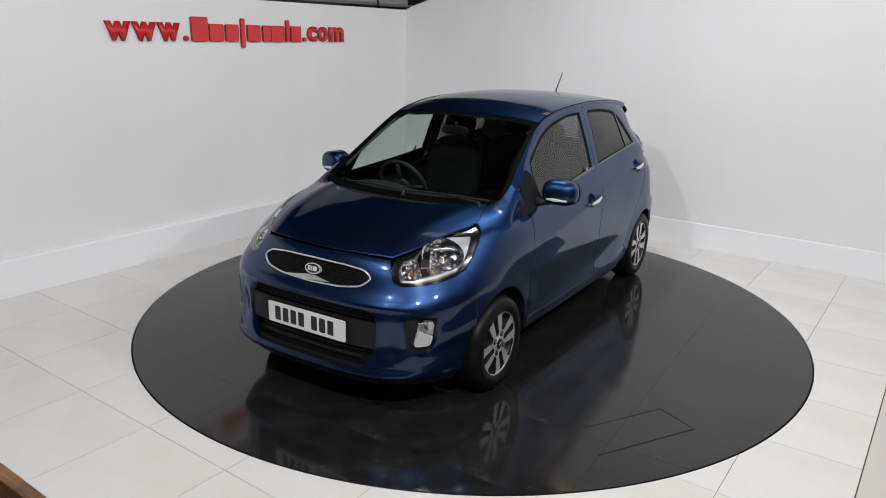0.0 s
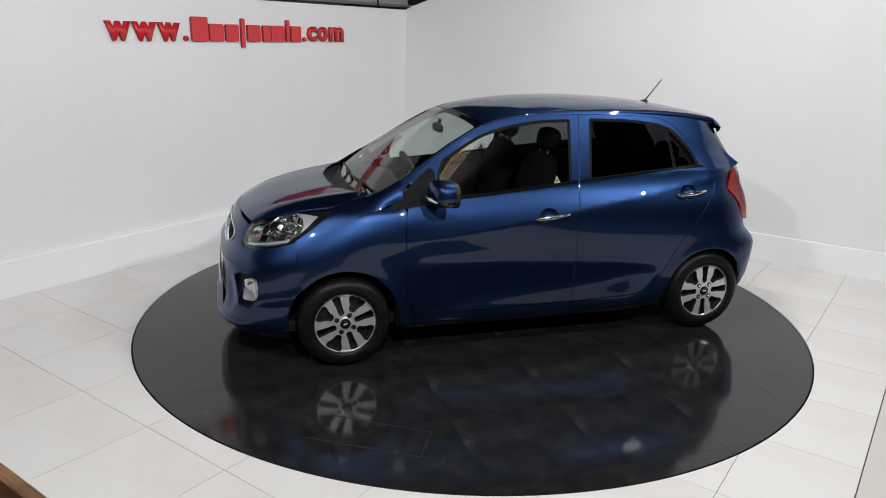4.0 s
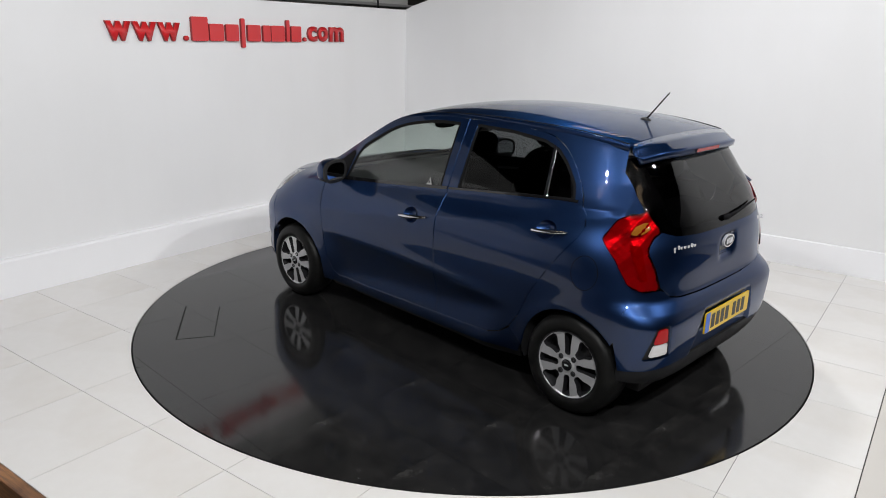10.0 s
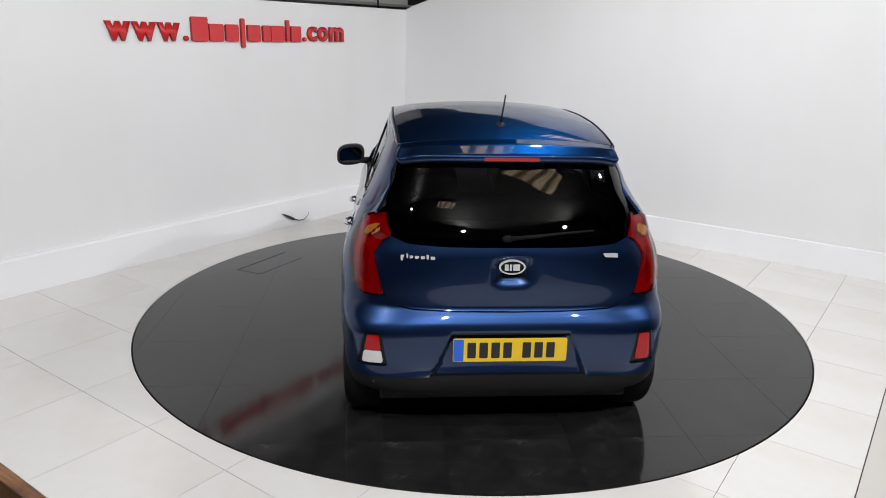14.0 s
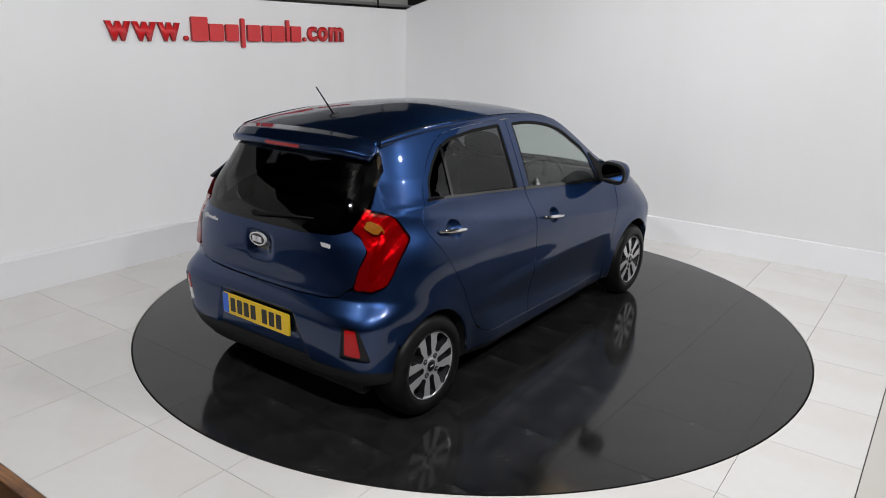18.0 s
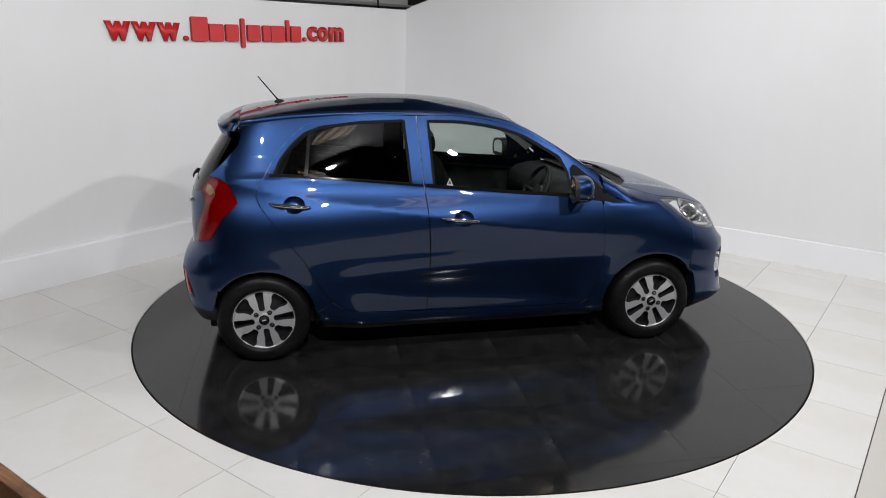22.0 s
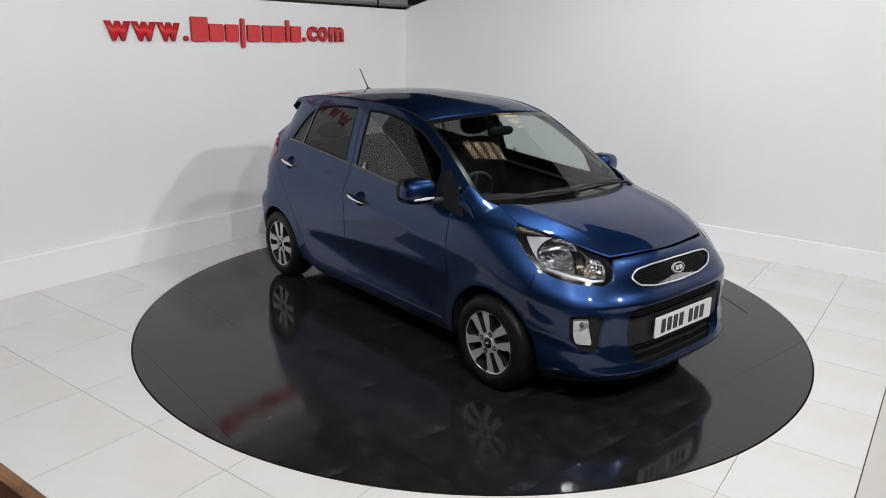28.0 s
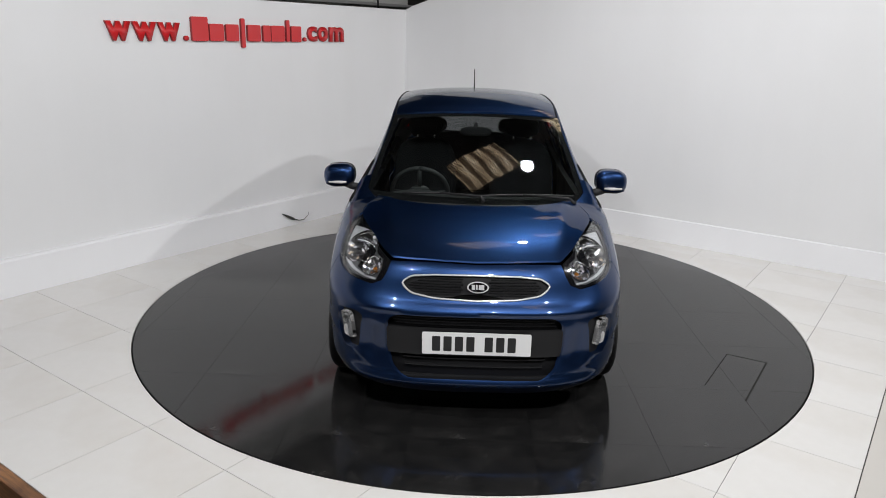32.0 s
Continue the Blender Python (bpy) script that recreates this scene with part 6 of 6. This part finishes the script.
# ---- wheels ----
def wheel_parts(name, x, y, turn):
    """A wheel lying in the x-z plane with its face outwards."""
    s = 1 if y > 0 else -1
    m = Matrix.Translation((x, y, AXLE)) @ Matrix.Rotation(radians(-90 * s), 4, "X") @ Matrix.Rotation(radians(turn), 4, "Z")
    bm = bmesh.new()
    lathe(bm, [(0.178, 0.010), (0.186, 0.020), (0.205, 0.024), (0.232, 0.020), (0.250, 0.008), (0.259, -0.006), (0.2655, -0.022), (0.268, -0.05), (0.268, -0.105), (0.2655, -0.132), (0.257, -0.150), (0.228, -0.165), (0.190, -0.160), (0.178, -0.150)], m, 64)
    bmesh.ops.recalc_face_normals(bm, faces=bm.faces)
    tyre = part(name, bm, TYRE, car, "black road tyre on a silver and dark alloy wheel", smooth=True)
    bm = bmesh.new()
    lathe(bm, [(0.181, 0.014), (0.179, 0.017), (0.175, 0.015), (0.173, 0.006)], m, 64)
    part("rim", bm, RIM_DARK, tyre, "dark rim lip", smooth=True)
    bm = bmesh.new()
    lathe(bm, [(0.173, 0.006), (0.166, -0.010), (0.160, -0.06), (0.160, -0.150), (0.178, -0.156)], m, 64)
    part("barrel", bm, RIM_DARK, tyre, "dark wheel barrel", smooth=True)
    bm = bmesh.new()
    lathe(bm, [(0.166, -0.052), (0.120, -0.050), (0.060, -0.030), (0.0001, -0.028)], m, 40)
    part("wheel_back", bm, RIM_DARK, tyre, "dark painted wheel centre", smooth=True)
    # eight blades joined at hub and rim, with straight slots and wider pockets between them in turn
    def blade():
        slot = [(0.0, 0.040), (0.0, 0.054), (0.0125, 0.057), (0.0170, 0.066), (0.0175, 0.105), (0.0225, 0.150), (0.0230, 0.166), (0.0, 0.1705)]
        edge = [(0.1745 * math.sin(radians(a)), 0.1745 * math.cos(radians(a))) for a in range(0, 46, 5)]
        pocket = [(0.1705, 0.0), (0.167, 0.042), (0.154, 0.0500), (0.138, 0.0460), (0.124, 0.0350), (0.110, 0.0260), (0.096, 0.0220), (0.080, 0.0170), (0.074, 0.0), (0.040, 0.0)]
        k = math.sqrt(0.5)
        return slot + edge + [(k * r - k * w, k * r + k * w) for r, w in pocket]

    for k in range(4):
        for side in (1, -1):
            half = blade() if side > 0 else [(-a, b) for a, b in blade()[::-1]]
            bm = bmesh.new()
            turned = m @ Matrix.Rotation(radians(90 * k), 4, "Z")
            lift = lambda a, b: 0.009 if math.hypot(a, b) < 0.172 else 0.013
            top = [bm.verts.new(turned @ Vector((a, b, lift(a, b)))) for a, b in half]
            low = [bm.verts.new(turned @ Vector((a, b, -0.030))) for a, b in half]
            face = bm.faces.new(top)
            for i in range(len(half)):
                j = (i + 1) % len(half)
                bm.faces.new((top[i], low[i], low[j], top[j])).material_index = 1
            ring = bmesh.ops.inset_region(bm, faces=[face], thickness=0.0028, depth=0.0025)["faces"]
            for f in ring:
                f.material_index = 1
            bmesh.ops.recalc_face_normals(bm, faces=bm.faces)
            part("spoke", bm, [RIM_SILVER, RIM_DARK], tyre)
    bm = bmesh.new()
    lathe(bm, [(0.044, -0.03), (0.043, 0.008), (0.036, 0.0125), (0.030, 0.0125)], m, 32)
    part("hub", bm, RIM_SILVER, tyre, "", smooth=True)
    bm = bmesh.new()
    lathe(bm, [(0.031, 0.006), (0.030, 0.0145), (0.020, 0.0165), (0.0001, 0.017)], m, 28)
    cap = part("hub_cap", bm, GLOSS_BLACK, tyre, "black hub cap", smooth=True)
    bm = bmesh.new()
    prism(bm, [(-0.012, -0.004), (0.012, -0.004), (0.012, 0.004), (-0.012, 0.004)], 0.0168, 0.0180, m)
    bmesh.ops.recalc_face_normals(bm, faces=bm.faces)
    part("cap_mark", bm, BRIGHT, cap)
    for k in range(4):
        bm = bmesh.new()
        seat_at = m @ Matrix.Rotation(radians(45 + 90 * k), 4, "Z") @ Matrix.Translation((0.054, 0, 0))
        # nothing is sunk: a dark raised disc gives the nut's recess its shade
        cylinder(bm, 0.0145, -0.01, 0.0122, seat_at, 16)
        nut = part("nut_shade_disc", bm, RIM_DARK, tyre, "raised dark disc for the shade of a wheel nut's recess")
        bm = bmesh.new()
        cylinder(bm, 0.0085, -0.01, 0.0150, seat_at, 6)
        part("wheel_nut", bm, LAMP_CHROME, nut)
    bm = bmesh.new()
    lathe(bm, [(0.115, -0.075), (0.115, -0.062), (0.05, -0.060)], m, 32)
    part("brake_disc", bm, STEEL, tyre, "", smooth=True)


wheel_parts("wheel", XF, 0.763, 18)
wheel_parts("wheel", XR, 0.752, 2)
wheel_parts("wheel", XF, -0.763, 28)
wheel_parts("wheel", XR, -0.752, 8)

# wheel arches, underside
for xa, ra in ((XF, R_ARCH_F), (XR, R_ARCH_R)):
    bm = bmesh.new()
    n = 24
    sweep = 204 if xa > 0 else 168
    prof = [(xa + (ra + 0.004) * math.cos(radians(-12 + sweep * k / n)), AXLE + (ra + 0.004) * math.sin(radians(-12 + sweep * k / n))) for k in range(n + 1)]
    outer = [bm.verts.new((x, max(float(skin_y(x, max(z, 0.2))) - 0.012, 0.62), z)) for x, z in prof]
    inn = [bm.verts.new((x, 0.50, z)) for x, z in prof]
    for i in range(n):
        bm.faces.new((outer[i], outer[i + 1], inn[i + 1], inn[i]))
    bm.faces.new(inn)
    pair("wheel_arch_liner", bm, BLACK_PLASTIC, car, "black wheel arch liner")
bm = bmesh.new()
box(bm, (-1.70, -0.60, 0.175), (1.50, 0.60, 0.245), bevel=0.02)
box(bm, (-1.0, -0.70, 0.175), (0.62, 0.70, 0.24), bevel=0.02)
box(bm, (1.46, -0.44, 0.195), (1.645, 0.44, 0.262), bevel=0.01)
part("underbody", bm, BLACK_PLASTIC, car, "black underside")
bm = bmesh.new()
tube(bm, [(-1.50, -0.42, 0.225), (-1.70, -0.42, 0.215)], 0.020, 12)
part("exhaust_pipe", bm, STEEL, car, "dull steel exhaust tailpipe", smooth=True)

# ---- cabin ----
trim = [(0.62, 0.30), (0.62, 0.89), (0.10, 0.940), (-0.44, 0.986), (-0.87, 1.022), (-1.30, 1.050), (-1.36, 0.90), (-1.10, 0.40), (-1.0, 0.30)]
panel("door_trim", SIDE, trim, CABIN_DARK, car, step=0.08, depth=0.03, lift=-0.055, label="dark inner door trim")
pillar_b = [(-0.40, 0.98), (-0.43, 1.385), (-0.53, 1.385), (-0.53, 0.99)]
panel("pillar_trim", SIDE, pillar_b, CABIN_GREY, car, step=0.05, depth=0, lift=-0.030, label="light grey pillar trim")
pillar_c = [(-1.26, 1.08), (-1.19, 1.23), (-1.06, 1.345), (-1.05, 1.378), (-1.45, 1.34), (-1.56, 1.12), (-1.50, 0.98)]
panel("pillar_trim", SIDE, pillar_c, CABIN_GREY, car, step=0.05, depth=0, lift=-0.035, label="light grey pillar trim")
pillar_a = [(x, float(RAIL(x)) - 0.006) for x in np.linspace(0.62, -0.4, 14)] + [(x, float(FRAME_TOP(x)) - 0.03) for x in np.linspace(-0.4, 0.58, 14)]
panel("pillar_trim", SIDE, pillar_a, CABIN_GREY, car, step=0.04, depth=0, lift=-0.026, label="light grey pillar trim")
panel("headlining", ROOF_TOP, [(0.10, 0.47), (-1.50, 0.48), (-1.50, -0.48), (0.10, -0.47)], CABIN_GREY, car, both=False, step=0.1, depth=0, lift=-0.05, label="light grey headlining")


def dash_section(y):
    k = abs(y) / 0.64
    hump = 0.035 * math.exp(-((y + 0.34) / 0.17) ** 2)
    return [(0.86 - 0.06 * k, 0.925), (0.76, 0.935 + hump * 0.4), (0.60, 0.930 + hump), (0.50, 0.905 + hump), (0.45, 0.86), (0.44, 0.72), (0.50, 0.60), (0.56, 0.40)]


bm = bmesh.new()
sweep_y(bm, dash_section, np.linspace(-0.64, 0.64, 30))
bmesh.ops.recalc_face_normals(bm, faces=bm.faces)
part("dashboard", bm, CABIN_DARK, car, "dark dashboard", smooth=True)
bm = bmesh.new()
m = Matrix.Translation((0.335, -0.345, 0.895)) @ Matrix.Rotation(radians(-65), 4, "Y")
ring = [(0.178 * math.cos(a), 0.178 * math.sin(a), 0) for a in np.linspace(0, 2 * math.pi, 37)]
tube(bm, [m @ Vector(p) for p in ring], 0.014, 10)
for a in (0, 180, 270):
    tube(bm, [m @ Vector((0.04 * math.cos(radians(a + 90)), 0.04 * math.sin(radians(a + 90)), -0.02)), m @ Vector((0.175 * math.cos(radians(a + 90)), 0.175 * math.sin(radians(a + 90)), 0))], 0.013, 8)
blob(bm, (0, 0, -0.02), (0.06, 0.065, 0.022), m=m)
tube(bm, [m @ Vector((0, 0, -0.02)), m @ Vector((0, 0, -0.20))], 0.03, 10)
part("steering_wheel", bm, CABIN_DARK, car, "dark three-spoke steering wheel", smooth=True)
for y in (0.345, -0.345):
    bm = bmesh.new()
    blob(bm, (0.0, y, 0.53), (0.26, 0.23, 0.085), (3, 3, 2.6))
    seat = part("front_seat", bm, SEAT_CLOTH, car, "dark cloth front seat", smooth=True)
    bm = bmesh.new()
    blob(bm, (0, 0, 0), (0.075, 0.225, 0.31), (2.6, 3, 3.2), Matrix.Translation((-0.275, y, 0.85)) @ Matrix.Rotation(radians(-17), 4, "Y"))
    part("seat_back", bm, SEAT_CLOTH, seat, "", smooth=True)
    bm = bmesh.new()
    blob(bm, (0, 0, 0), (0.052, 0.125, 0.075), (2.6, 2.8, 2.6), Matrix.Translation((-0.385, y, 1.235)) @ Matrix.Rotation(radians(-12), 4, "Y"))
    part("headrest", bm, SEAT_CLOTH, seat, "", smooth=True)
    bm = bmesh.new()
    for dy in (0.06, -0.06):
        tube(bm, [(-0.345, y + dy, 1.10), (-0.378, y + dy, 1.22)], 0.006, 8)
    part("headrest_posts", bm, CHROME, seat, "chrome headrest posts", smooth=True)
bm = bmesh.new()
blob(bm, (-0.90, 0, 0.55), (0.24, 0.58, 0.09), (3, 5, 2.6))
bench = part("rear_bench", bm, SEAT_CLOTH, car, "dark cloth rear bench", smooth=True)
bm = bmesh.new()
blob(bm, (0, 0, 0), (0.075, 0.58, 0.27), (2.6, 6, 3.2), Matrix.Translation((-1.165, 0, 0.83)) @ Matrix.Rotation(radians(-20), 4, "Y"))
part("bench_back", bm, SEAT_CLOTH, bench, "", smooth=True)
for y in (0.33, -0.33):
    bm = bmesh.new()
    blob(bm, (-1.275, y, 1.135), (0.045, 0.115, 0.065), (2.6, 2.8, 2.6))
    part("rear_headrest", bm, SEAT_CLOTH, bench, "", smooth=True)
bm = bmesh.new()
box(bm, (-1.68, -0.50, 0.935), (-1.28, 0.50, 0.955), bevel=0.008)
part("parcel_shelf", bm, CABIN_DARK, car, "dark parcel shelf")
bm = bmesh.new()
box(bm, (-1.62, -0.64, 0.245), (0.60, 0.64, 0.29))
part("cabin_floor", bm, CABIN_DARK, car, "dark carpet floor")
bm = bmesh.new()
blob(bm, (0.255, 0.0, 1.275), (0.020, 0.100, 0.030), (2.6, 3, 2.8))
tube(bm, [(0.26, 0, 1.285), (0.235, 0, 1.325)], 0.012, 8)
part("rear_view_mirror", bm, MATTE_BLACK, car, "dark rear view mirror", smooth=True)


# ---- turning ----
def motions():
    drift = ((0, -0.4), (1.5, -0.42), (3, -0.36), (5.5, 0.15), (7, 0.27), (9, 0.42), (11, 0.52), (12.5, 0.45), (14, 0.22), (16.5, -0.08), (18, -0.25),
             (20, -0.45), (22, -0.48), (23.5, -0.3), (25, 0.0), (27.5, 0.2), (30, 0.2), (32, -0.1))
    rows = [(t, pose(0, 0, 0, 0, 0, HEADING + RATE * t + d)) for t, d in drift]
    walk(turntable, rows)
    walk(car, [(t, m @ pose(0, 0.008, 0)) for t, m in rows])


motions()
